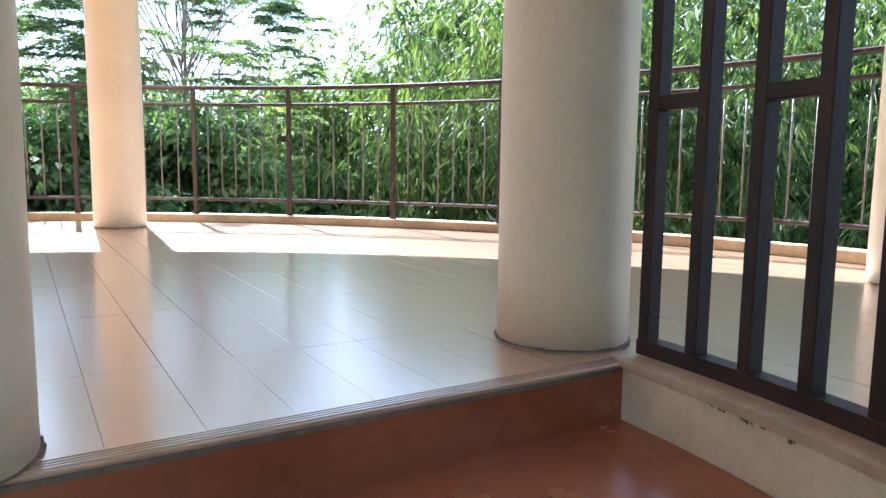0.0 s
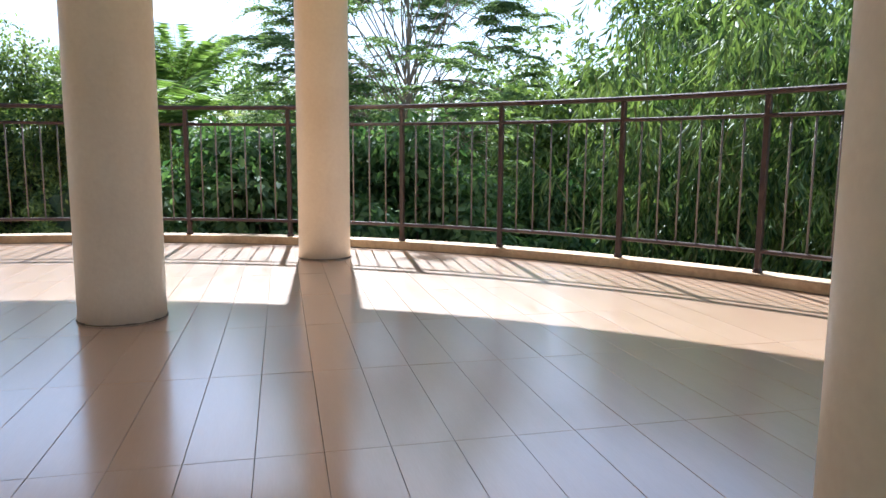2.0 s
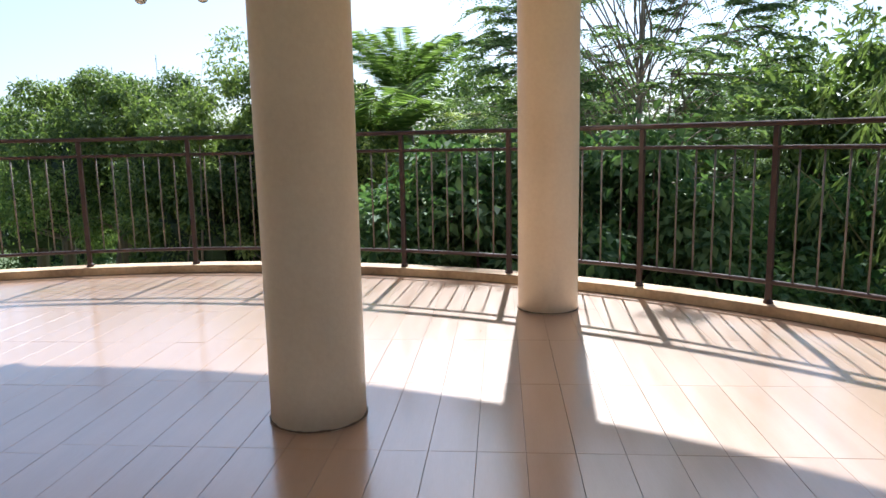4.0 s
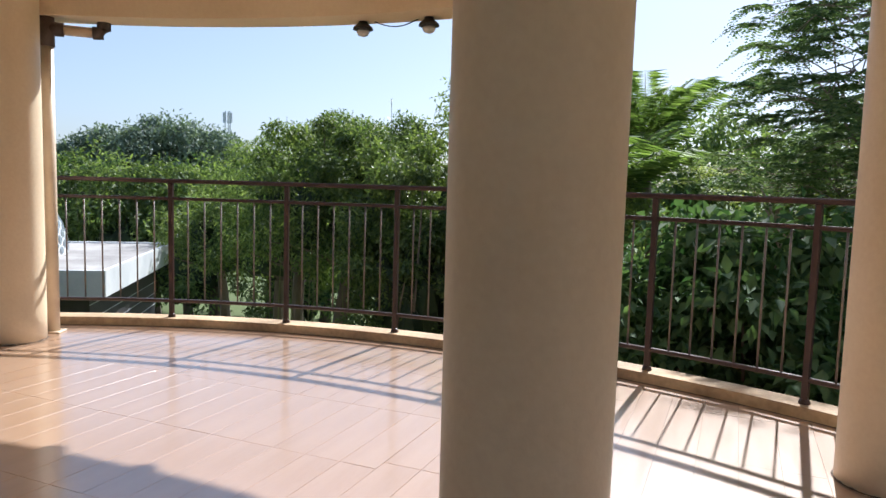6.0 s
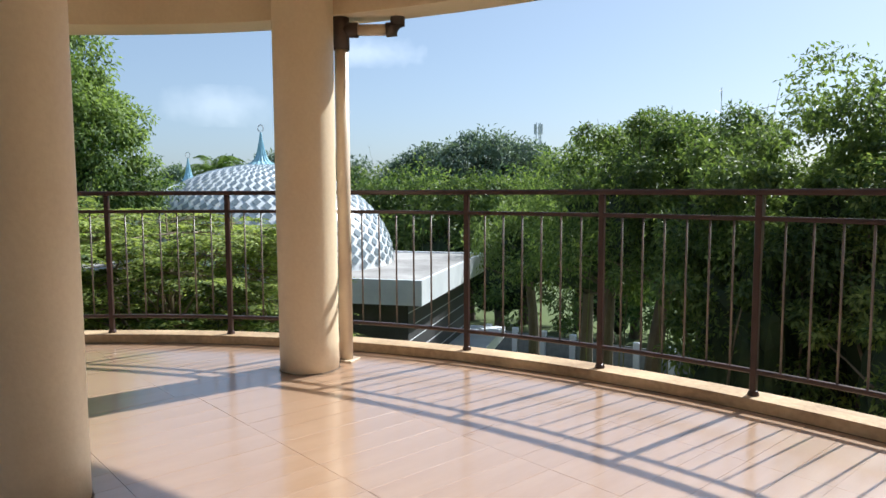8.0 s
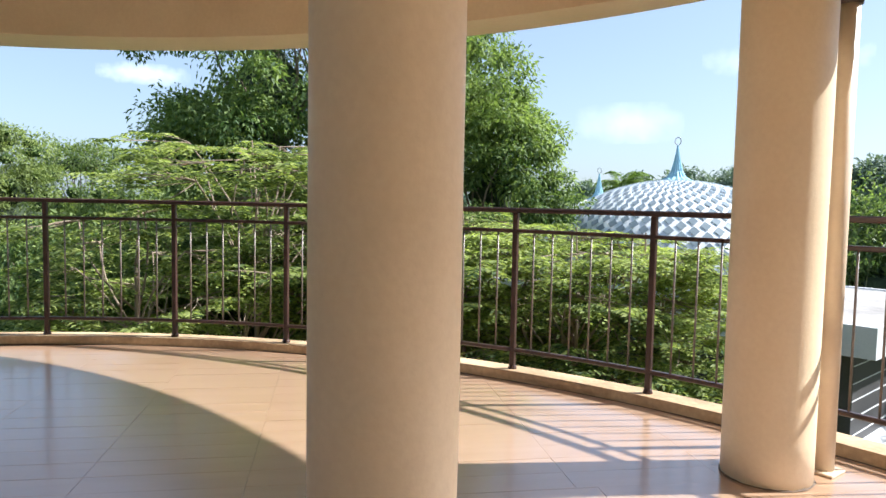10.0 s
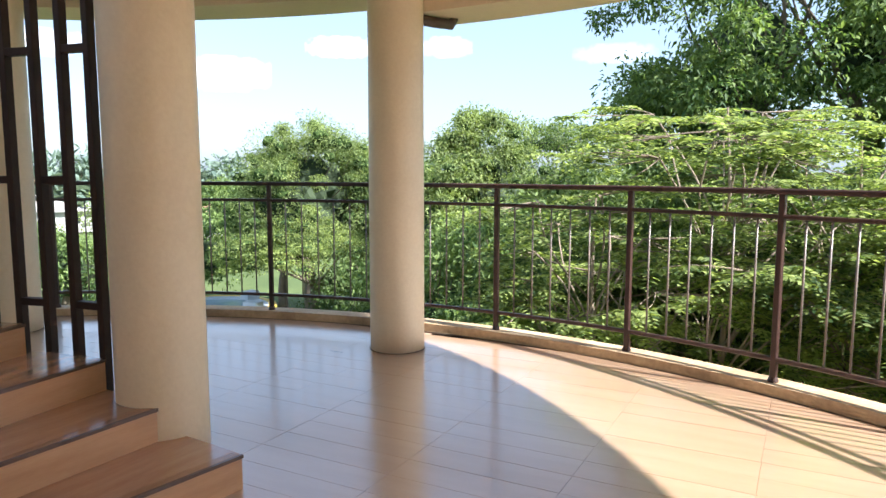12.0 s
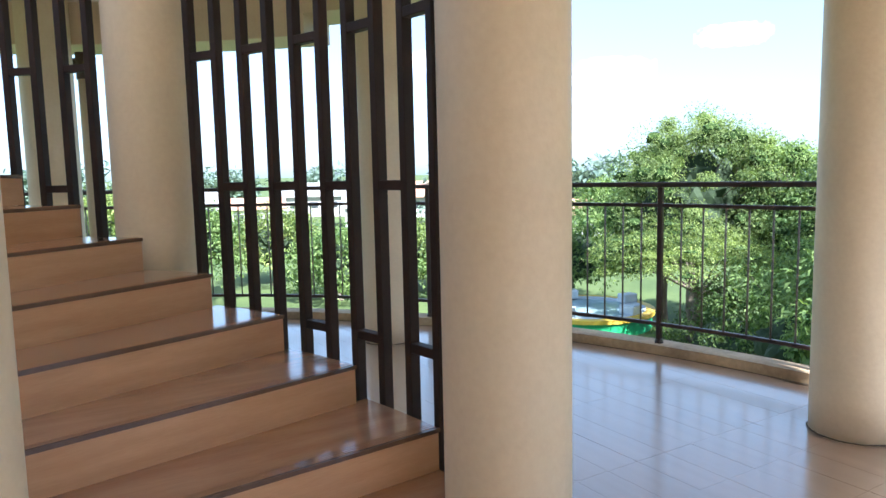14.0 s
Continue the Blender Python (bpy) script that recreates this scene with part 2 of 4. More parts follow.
kerb = part("kerb", sector(bmesh.new(), R_FLOOR, 7.19, -0.02, 0.0785, 0, 360, 2.0), KERB)
tagged(kerb, "low stained cream kerb along the terrace edge", "kerb", kind="structure")
seam = part("kerb_joint", sector(bmesh.new(), R_FLOOR - 0.012, R_FLOOR - 0.002, -0.01, 0.004, 0, 360, 2.0), GRIME_AND_SHADOW)
tagged(seam, "dark grime line at the kerb's foot", "joint", kind="structure")
fascia = part("wall_fascia", sector(bmesh.new(), 6.96, 7.19, -0.9, -0.36, 0, 360, 4.0), PLASTER)
tagged(fascia, "cream slab edge below the terrace", "wall", kind="structure")

CEIL_Z, BEAM_Z = 3.22, 2.82
# no known wall: added out of view to dim the first inner column
block_wall = part("wall_unseen_block", sector(bmesh.new(), 4.12, 6.96, 0.0, CEIL_Z, -40, -37, 3.0), PLASTER)
tagged(block_wall, "unseen cream wall added to darken the column beside the stairs", "wall", kind="structure")
ceiling = part("ceiling", sector(bmesh.new(), 0.3, 7.0, CEIL_Z, CEIL_Z + 0.2, 0, 180, 3.0), CEILING)
tagged(ceiling, "flat cream plastered ceiling over the terrace", "ceiling", kind="structure")
ceiling_2 = part("ceiling", sector(bmesh.new(), 3.95, 7.0, CEIL_Z, CEIL_Z + 0.2, 180, 360, 3.0), CEILING)
tagged(ceiling_2, "flat cream plastered ceiling beside the stairwell", "ceiling", kind="structure")
SOFFIT_A = (-137, 58, 92, 126, 152, 181.6)            # the roof edge is not quite round: radius and underside along it
SOFFIT_R = (7.14, 7.14, 6.89, 6.89, 7.06, 7.14)
SOFFIT_Z = (2.82, 2.82, 2.75, 2.75, 2.80, 2.82)
edge_beam = bmesh.new()
rows = []
for a in np.linspace(-137, 181.6, 160):
    r, z = float(np.interp(a, SOFFIT_A, SOFFIT_R)), float(np.interp(a, SOFFIT_A, SOFFIT_Z))
    rows.append([edge_beam.verts.new(pt(q, a, h)) for q, h in ((6.56, z), (r, z), (r, CEIL_Z + 0.45), (6.56, CEIL_Z + 0.45))])
for p, q in zip(rows, rows[1:]):
    for k in range(4):
        edge_beam.faces.new((p[k], p[(k + 1) % 4], q[(k + 1) % 4], q[k]))
edge_beam.faces.new(rows[0][::-1])
edge_beam.faces.new(rows[-1])
bmesh.ops.recalc_face_normals(edge_beam, faces=edge_beam.faces)
tagged(part("beam", edge_beam, PLASTER), "curved cream ring beam at the roof edge", "beam", kind="structure")
west_beam = part("beam", sector(bmesh.new(), 6.56, 7.14, BEAM_Z + 0.20, CEIL_Z + 0.45, 181.6, 223, 2.0), PLASTER)
tagged(west_beam, "curved cream ring beam set higher above the far railing", "beam", kind="structure")
inner_beam = part("beam", sector(bmesh.new(), 3.72, 3.98, 3.0, CEIL_Z + 0.45, 0, 360, 3.0), PLASTER)
tagged(inner_beam, "curved cream ring beam over the inner columns", "beam", kind="structure")
core_wall = part("wall_core", sector(bmesh.new(), 1.55, 1.80, -7.0, -0.36, 0, 360, 5.0), PLASTER)
tagged(core_wall, "round cream core wall inside the stairs", "wall", kind="structure")
# guessed half roof, out of view: stops the sun, lets skylight onto the stairs
sun_block_roof = part("ceiling", sector(bmesh.new(), 0.2, 7.2, 6.8, 7.0, -5, 185, 3.0), CEILING)
tagged(sun_block_roof, "unseen cream slab added to keep the sun off the stairs", "ceiling", kind="structure")

# ---- columns ----
COLUMN_R = 0.229


def column(x, y, z0, z1, label):
    bm = bmesh.new()
    rnd = random.Random(int((x * 13 + y * 7) * 100))
    seg, rows = 56, 14
    rings = []
    for i in range(rows + 1):
        z = z0 + (z1 - z0) * i / rows
        ring = []
        for k in range(seg):
            a = 2 * math.pi * k / seg
            r = COLUMN_R + 0.0025 * noise.noise(Vector((3 * math.cos(a) + x, 3 * math.sin(a) + y, z * 1.2)))
            ring.append(bm.verts.new((r * math.cos(a), r * math.sin(a), z - z0)))
        rings.append(ring)
    for p, q in zip(rings, rings[1:]):
        for k in range(seg):
            bm.faces.new((p[k], p[(k + 1) % seg], q[(k + 1) % seg], q[k]))
    bm.faces.new(rings[0][::-1])
    bm.faces.new(rings[-1])
    base = tagged(part("column", bm, PLASTER, smooth=True), label, "column", "round columns of the terrace")
    base.location = (x, y, z0)
    joint = bmesh.new()
    inner, outer = [], []
    for k in range(seg):
        a = 2 * math.pi * k / seg
        r = COLUMN_R + 0.006 + 0.006 * rnd.random()
        inner.append(joint.verts.new((r * math.cos(a), r * math.sin(a), 0.0045)))
        outer.append(joint.verts.new(((COLUMN_R - 0.01) * math.cos(a), (COLUMN_R - 0.01) * math.sin(a), 0.010 + 0.008 * rnd.random())))
    for k in range(seg):
        j = (k + 1) % seg
        joint.faces.new((inner[k], inner[j], outer[j], outer[k]))
    part("base_joint", joint, GRIME_AND_SHADOW, base, "dark chipped joint at the column's foot")
    return base


for r, a in ((6.35, 1.5), (6.31, 60.6), (6.36, 120.4), (6.34, 181.3), (6.36, 215.3), (6.36, 244.8), (6.36, 300.0)):
    p = pt(r, a)
    column(p.x, p.y, 0.0, CEIL_Z, "round cream plastered column beside the railing")
for r, a in ((3.92, 3.0), (3.824, 61.0), (3.872, 120.66), (3.832, 180.67), (3.85, 217.0), (3.85, 300.0)):
    p = pt(r, a)
    column(p.x, p.y, 0.0, CEIL_Z, "round cream plastered column of the inner ring")
for r, a in [(6.35, q) for q in (0.0, 60.0, 120.0, 180.0, 240.0, 300.0)] + [(3.98, q) for q in (30.0, 90.0, 150.0)]:
    p = pt(r, a)
    column(p.x, p.y, -4.3, -0.36, "round cream plastered column of the storey below")
for x, y in ((0.255, 1.165), (-3.97, 1.15)):
    column(x, y, 0.0, CEIL_Z, "round cream plastered column beside the stairs")

# ---- railing ----
POSTS = [30.45, 39.5, 48.6, 56.8, 66.6, 75.35, 84.4, 93.5, 102.25, 111.4, 120.6, 129.8, 139.0, 148.0, 157.1, 166.3, 176.3, 186.0, 196.0]
POSTS += [196.0 + (390.45 - 196.0) * i / 21 for i in range(1, 21)]
R_RAIL, Z_TOP, Z_SECOND, Z_LOW = 7.077, 1.375, 1.208, 0.235
railing = thing("railing", "dark oxide-brown painted steel railing on the kerb", "railing")


def ring_rail(name, z, w, h):
    bm = sector(bmesh.new(), R_RAIL - w / 2, R_RAIL + w / 2, z - h / 2, z + h / 2, 0, 360, 1.5)
    edges = [e for e in bm.edges if abs(e.verts[0].co.z - e.verts[1].co.z) < 1e-5 and len(e.link_faces) == 2 and e.calc_face_angle(0) > 1.0]
    bmesh.ops.bevel(bm, geom=edges, offset=h * 0.22, segments=1, affect="EDGES")
    part(name, bm, RAIL, railing)


ring_rail("top_rail", Z_TOP, 0.062, 0.040)
ring_rail("middle_rail", Z_SECOND, 0.040, 0.030)
ring_rail("bottom_rail", Z_LOW, 0.040, 0.030)
post_bm = box(bmesh.new(), (0, 0, (Z_TOP - 0.02 - 0.0785) / 2), (0.042, 0.042, Z_TOP - 0.02 - 0.0785), 0, 0.005)
foot_bm = lathe(bmesh.new(), ((0.036, -0.002), (0.036, 0.010), (0.028, 0.030), (0.022, 0.034)), 14)
bar_bm = tube(bmesh.new(), ((0, 0, 0), (0, 0, Z_SECOND - Z_LOW - 0.03)), 0.0075, 8)
post_0, foot_0, bar_0 = part("post", post_bm, RAIL), part("post_foot", foot_bm, RAIL), part("baluster", bar_bm, BAR, smooth=True)
first = True
for i, a in enumerate(POSTS):
    nxt = POSTS[(i + 1) % len(POSTS)] + (360 if i + 1 == len(POSTS) else 0)
    if i:
        post, foot = new("post", post_0.data), new("post_foot", foot_0.data)
    else:
        post, foot = post_0, foot_0
    post.parent, foot.parent = railing, post
    post.matrix_basis = Matrix.Translation(pt(R_RAIL, a, 0.0785)) @ pose(0, 0, 0, 0, 0, a)
    for k in range(1, 7):
        bar = bar_0 if first else new("baluster", bar_0.data)
        first = False
        bar.parent = railing
        bar.location = pt(R_RAIL, a + (nxt - a) * k / 7, Z_LOW + 0.015)

# ---- staircases ----
STEP, RISE = 7.25, 0.1715


def steps(count, start, turn, z_first, rise, outer, top, face, label):
    """Winding steps: each one a solid block with its tread, riser face and ribbed nosing."""
    stairs = thing("staircase", label, "stairs")
    for k in range(count):
        a0 = start + turn * STEP * k
        a1 = a0 + turn * STEP
        z = z_first + rise * k
        r_out = float(np.interp(k, range(len(outer)), outer))
        lo, hi = min(a0, a1), max(a0, a1)
        body = sector(bmesh.new(), 1.80, r_out - 0.04, z - 0.42, z - 0.018, lo, hi + 0.2, 2.4)
        step = part("step", body, PLASTER, stairs)
        front = lo                   # the front face of a step lies on its lower side
        hi += 2.8 if turn < 0 and k == 0 else 0.0
        part("riser", sector(bmesh.new(), 1.82, r_out, z - 0.1715, z - 0.019, front - 0.06, front + 0.22, 1), face, step)
        part("tread", sector(bmesh.new(), 1.82, r_out - 0.002, z - 0.018, z, front + 0.9, hi + 0.25, 2.4), top, step)
        part("nosing", sector(bmesh.new(), 1.82, r_out + 0.005, z - 0.018, z - 0.001, front - 0.14, front + 0.10, 1), NOSING, step, "dark rounded nosing edge")
        ribs = sector(bmesh.new(), 1.82, r_out - 0.002, z - 0.018, z - 0.0012, front + 0.10, front + 0.9, 1)
        for q in range(3):
            sector(ribs, 1.82, r_out - 0.004, z - 0.001, z + 0.0015, front + 0.16 + 0.24 * q, front + 0.32 + 0.24 * q, 1)
        part("ribbed_strip", ribs, top, step)
    return stairs


steps(24, 171.1, 1, RISE, RISE, (3.785, 3.755, 3.75, 3.68, 3.64, 3.59, 3.56, 3.6, 3.7), TREAD, RISER, "winding stairs with tan risers and glossy brown treads")
steps(24, -5.2, -1, -RISE, -RISE, (3.847,), REDTILE, REDTILE, "winding stairs down in glossy reddish-brown tiles")
part_landing = bmesh.new()
box(part_landing, (1.14, EDGE_Y - 0.006, -0.094), (1.77, 0.014, 0.156))
tagged(part("landing_riser", part_landing, REDTILE), "reddish-brown glossy riser below the landing edge", "riser", kind="structure")
nose = bmesh.new()
box(nose, (1.14, EDGE_Y + 0.028, -0.008), (1.75, 0.075, 0.020), 0, 0.003)
landing_nosing = part("landing_nosing", nose, TILE)
for q in range(4):
    part("rib", box(bmesh.new(), (1.14, EDGE_Y + 0.006 + 0.014 * q, 0.003), (1.75, 0.006, 0.004)), TILE, landing_nosing)
tagged(landing_nosing, "pale ribbed nosing strip along the landing edge", "nosing", kind="structure")
# thin dark strip that draws the shadow line below the nosing
lip = box(bmesh.new(), (1.14, EDGE_Y - 0.016, -0.014), (1.75, 0.006, 0.012))
tagged(part("landing_shadow_strip", lip, GRIME_AND_SHADOW), "dark strip painted as the shadow under the landing nosing", "trim", kind="structure")

well = part("wall_stairwell", sector(bmesh.new(), R_WELL, 4.06, -0.75, -0.016, -120, -2.3, 2.0), WELL)
tagged(well, "cream stairwell wall with chipped dark stains", "wall", kind="structure")
ledge = part("stairwell_ledge", sector(bmesh.new(), R_WELL - 0.008, 4.09, -0.016, 0.012, -120, -2.1, 2.0), LEDGE)
tagged(ledge, "worn brown tiled ledge under the grille", "ledge", kind="structure")
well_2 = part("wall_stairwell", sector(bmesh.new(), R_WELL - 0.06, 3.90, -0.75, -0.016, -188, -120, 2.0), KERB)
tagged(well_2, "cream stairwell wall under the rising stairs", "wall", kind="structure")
pit = part("floor_lower", sector(bmesh.new(), 1.7, 7.19, -4.6, -4.3, 0, 360, 4.0), TILE)
tagged(part("wall_base", sector(bmesh.new(), 6.9, 7.19, -7.2, -4.6, 0, 360, 4.0), PLASTER), "cream wall of the storey below", "wall", kind="structure")
tagged(pit, "tiled floor of the storey below at the foot of the stairs", "floor", kind="structure")
stain_rnd = random.Random(5)
stains = bmesh.new()
for i in range(16):
    a = -5.6 - stain_rnd.choice((1, 3.2, 4.4, 9)) - stain_rnd.random() * 1.6
    w, h = 0.02 + 0.22 * stain_rnd.random() ** 2, 0.002 + 0.008 * stain_rnd.random()
    sector(stains, R_WELL - 0.003, R_WELL - 0.0005, -0.020 - h, -0.017, a, a + w, 0.05)
tagged(part("wall_stains", stains, GRIME_AND_SHADOW), "dark chips along the top of the stairwell wall", "stain", kind="structure")


# ---- grilles ----
def grille(name, bars, r, z0, lift, label, z1=3.0, turn=1):
    g = thing(name, label, "grille")
    for i, a in enumerate(bars):
        ob = part("bar", box(bmesh.new(), (0, 0, (z1 - z0) / 2), (0.052, 0.042, z1 - z0), 0, 0.003), GRILLE, g)
        ob.matrix_basis = Matrix.Translation(pt(r, a, z0)) @ pose(0, 0, 0, 0, 0, a)
    for i, (a, b) in enumerate(zip(bars, bars[1:])):
        for z in ((0.776 + lift, 2.144 + lift) if i % 2 == 0 else (1.457 + lift, 0.09 + lift)):
            if z < z0 + 0.13:
                continue
            m = (a + b) / 2
            w = 2 * r * math.sin(radians(abs(b - a) / 2))
            ob = part("crossbar", box(bmesh.new(), (0, 0, 0), (0.045, w, 0.042), 0, 0.003), GRILLE, g)
            ob.matrix_basis = Matrix.Translation(pt(r * math.cos(radians((b - a) / 2)), m, z)) @ pose(0, 0, 0, 0, 0, m)
    return g


grille("grille", [186.75 + 2.83 * i for i in range(10)], 3.83, 0.0, 0.0, "dark brown tall steel bar grille beside the rising stairs")
grille("grille", [222.9 + 2.75 * i for i in range(10)], 3.83, 0.0, 0.0, "dark brown steel bar grille higher up the stairs")
g1 = grille("grille", [-2.0 - 2.73 * i for i in range(19)], 3.975, 0.012, 0.012, "dark brown steel bar grille on the stairwell ledge")
part("bottom_rail", sector(bmesh.new(), 3.945, 4.005, 0.012, 0.060, -52, -1.7, 1.0), GRILLE, g1)


# ---- drain pipes and lamps on the soffit ----
def drain(a_foot, r_foot, sign, label):
    d = thing("drain_pipe", label, "pipe")
    f = pt(r_foot, a_foot)
    part("pipe", tube(bmesh.new(), (f, (f.x, f.y, 2.53)), 0.055, 20), PVC, d, smooth=True)
    part("coupling", tube(bmesh.new(), ((f.x, f.y, 2.50), (f.x, f.y, 2.76)), 0.066, 20), DARKPVC, d, smooth=True)
    out = pt(r_foot + 0.15, a_foot + sign * 3.6)
    part("elbow", tube(bmesh.new(), (f + Vector((0, 0, 2.655)), f.lerp(out, 0.30) + Vector((0, 0, 2.655))), 0.060, 16), DARKPVC, d, smooth=True)
    part("branch", tube(bmesh.new(), (f.lerp(out, 0.25) + Vector((0, 0, 2.655)), f.lerp(out, 0.85) + Vector((0, 0, 2.655))), 0.045, 16), PVC, d, smooth=True)
    part("elbow", tube(bmesh.new(), (f.lerp(out, 0.80) + Vector((0, 0, 2.655)), f.lerp(out, 0.95) + Vector((0, 0, 2.658)), out + Vector((0, 0, 2.69)), out + Vector((0, 0, 2.83))), 0.058, 16), DARKPVC, d, smooth=True)
    part("bracket", box(bmesh.new(), (f.x, f.y, 0.008), (0.17, 0.17, 0.016), a_foot, 0.003), PVC, d, "small plaster pad under the pipe")
    return d


drain(118.95, 6.67, -1, "cream drain pipe with dark elbows beside a column")
drain(242.9, 6.67, 1, "cream drain pipe with dark elbows beside a far column")
stub = thing("pipe_stub", "short dark pipe elbow under the roof beam", "pipe")
part("elbow", tube(bmesh.new(), (pt(6.45, 181.0, 2.765), pt(6.75, 179.9, 2.765), pt(6.9, 179.4, 2.77), pt(6.93, 179.3, 2.83)), 0.045, 14), DARKPVC, stub, smooth=True)


def spot(a):
    s = thing("soffit_lamp", "small dark bell-shaped lamp under the roof beam", "lamp", "lamps under the roof edge")
    p = pt(6.80, a, 0)
    h = -0.038
    part("shade", lathe(bmesh.new(), ((0.020, 2.822), (0.034, 2.815), (0.040, 2.775), (0.080, 2.742), (0.085, 2.722), (0.065, 2.718)), 20, (p.x, p.y, h)), BLACK, s, smooth=True)
    part("bulb", lathe(bmesh.new(), ((0.05, 2.719), (0.055, 2.70), (0.04, 2.675), (0.012, 2.665)), 16, (p.x, p.y, h)), LENS, s, smooth=True)


spot(95.4)
spot(90.4)
part_cable = tube(bmesh.new(), [pt(6.82, 94.8 - 3.7 * i / 8, 2.762 - 0.06 * math.sin(math.pi * i / 8)) for i in range(9)], 0.005, 6)
tagged(part("lamp_cable", part_cable, BLACK), "black cable sagging between the two lamps", "cable")


# ---- plants ----
GROUND_Z = -7.0
EYE_E, EYE_N, EYE_NW, EYE_W, EYE_SW = (0.6, -0.2), (0.8, 2.2), (-0.2, 3.7), (-2.0, 4.25), (-3.6, 3.8)


def spot_at(eye, az, d):
    return eye[0] + d * math.cos(radians(az)), eye[1] + d * math.sin(radians(az))


def unit(v):
    return v / np.maximum(np.linalg.norm(v, axis=1, keepdims=True), 1e-9)


def leaves(name, base, axis, length, width, mat, parent, rng, fold=0.25, flat=None):
    """Many small folded leaves in one mesh: a base point, an axis, a length and a width for each."""
    near = np.hypot(base[:, 0] - CX, base[:, 1] - CY) > 7.75     # nothing grows over the railing
    base, axis = base[near], axis[near]
    length = np.broadcast_to(np.asarray(length, float), near.shape)[near]
    width = np.broadcast_to(np.asarray(width, float), near.shape)[near]
    flat = None if flat is None else flat[near]
    n = len(base)
    axis = unit(axis)
    if flat is None:
        side = unit(np.cross(axis, unit(rng.normal(size=(n, 3)))))
    else:
        side = unit(np.cross(axis, unit(flat + 0.35 * rng.normal(size=(n, 3)))))
    up = np.cross(side, axis)
    length = np.asarray(length).reshape(-1, 1) * np.ones((n, 1))
    width = np.asarray(width).reshape(-1, 1) * np.ones((n, 1))
    mid = base + axis * length * 0.45
    co = np.stack((base, mid + side * width / 2 + up * width * fold, base + axis * length - up * length * 0.08, mid - side * width / 2 + up * width * fold), axis=1).reshape(-1, 3)
    me = bpy.data.meshes.new(name)
    me.vertices.add(4 * n)
    me.vertices.foreach_set("co", co.astype(np.float32).ravel())
    i = 4 * np.arange(n)[:, None]
    tri = np.concatenate((i, i + 1, i + 2, i, i + 2, i + 3), axis=1).ravel()
    me.loops.add(6 * n)
    me.loops.foreach_set("vertex_index", tri.astype(np.int32))
    me.polygons.add(2 * n)
    me.polygons.foreach_set("loop_start", np.arange(0, 6 * n, 3, dtype=np.int32))
    me.update(calc_edges=True)
    me.materials.append(mat)
    ob = new(name, me)
    ob.parent = parent
    return ob


def limb(bm, a, b, r0, r1, rnd, bend=0.12, seg=7):
    a, b = Vector(a), Vector(b)
    n = 5
    off = Vector((rnd.uniform(-1, 1), rnd.uniform(-1, 1), rnd.uniform(-0.3, 0.6))) * (b - a).length * bend
    pts = [a.lerp(b, i / n) + off * math.sin(math.pi * i / n) for i in range(n + 1)]
    tube(bm, pts, r0, seg, r1)
    return pts


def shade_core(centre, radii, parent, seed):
    """Ragged closed mass, painted dark for the shade inside a dense crown."""
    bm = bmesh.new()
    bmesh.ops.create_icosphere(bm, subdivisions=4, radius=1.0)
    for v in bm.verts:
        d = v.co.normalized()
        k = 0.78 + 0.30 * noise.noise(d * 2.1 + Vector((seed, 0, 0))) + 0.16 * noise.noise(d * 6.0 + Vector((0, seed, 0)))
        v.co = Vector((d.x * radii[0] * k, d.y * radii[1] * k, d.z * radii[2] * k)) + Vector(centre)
    return part("crown_shade_fill", bm, CORE, parent)


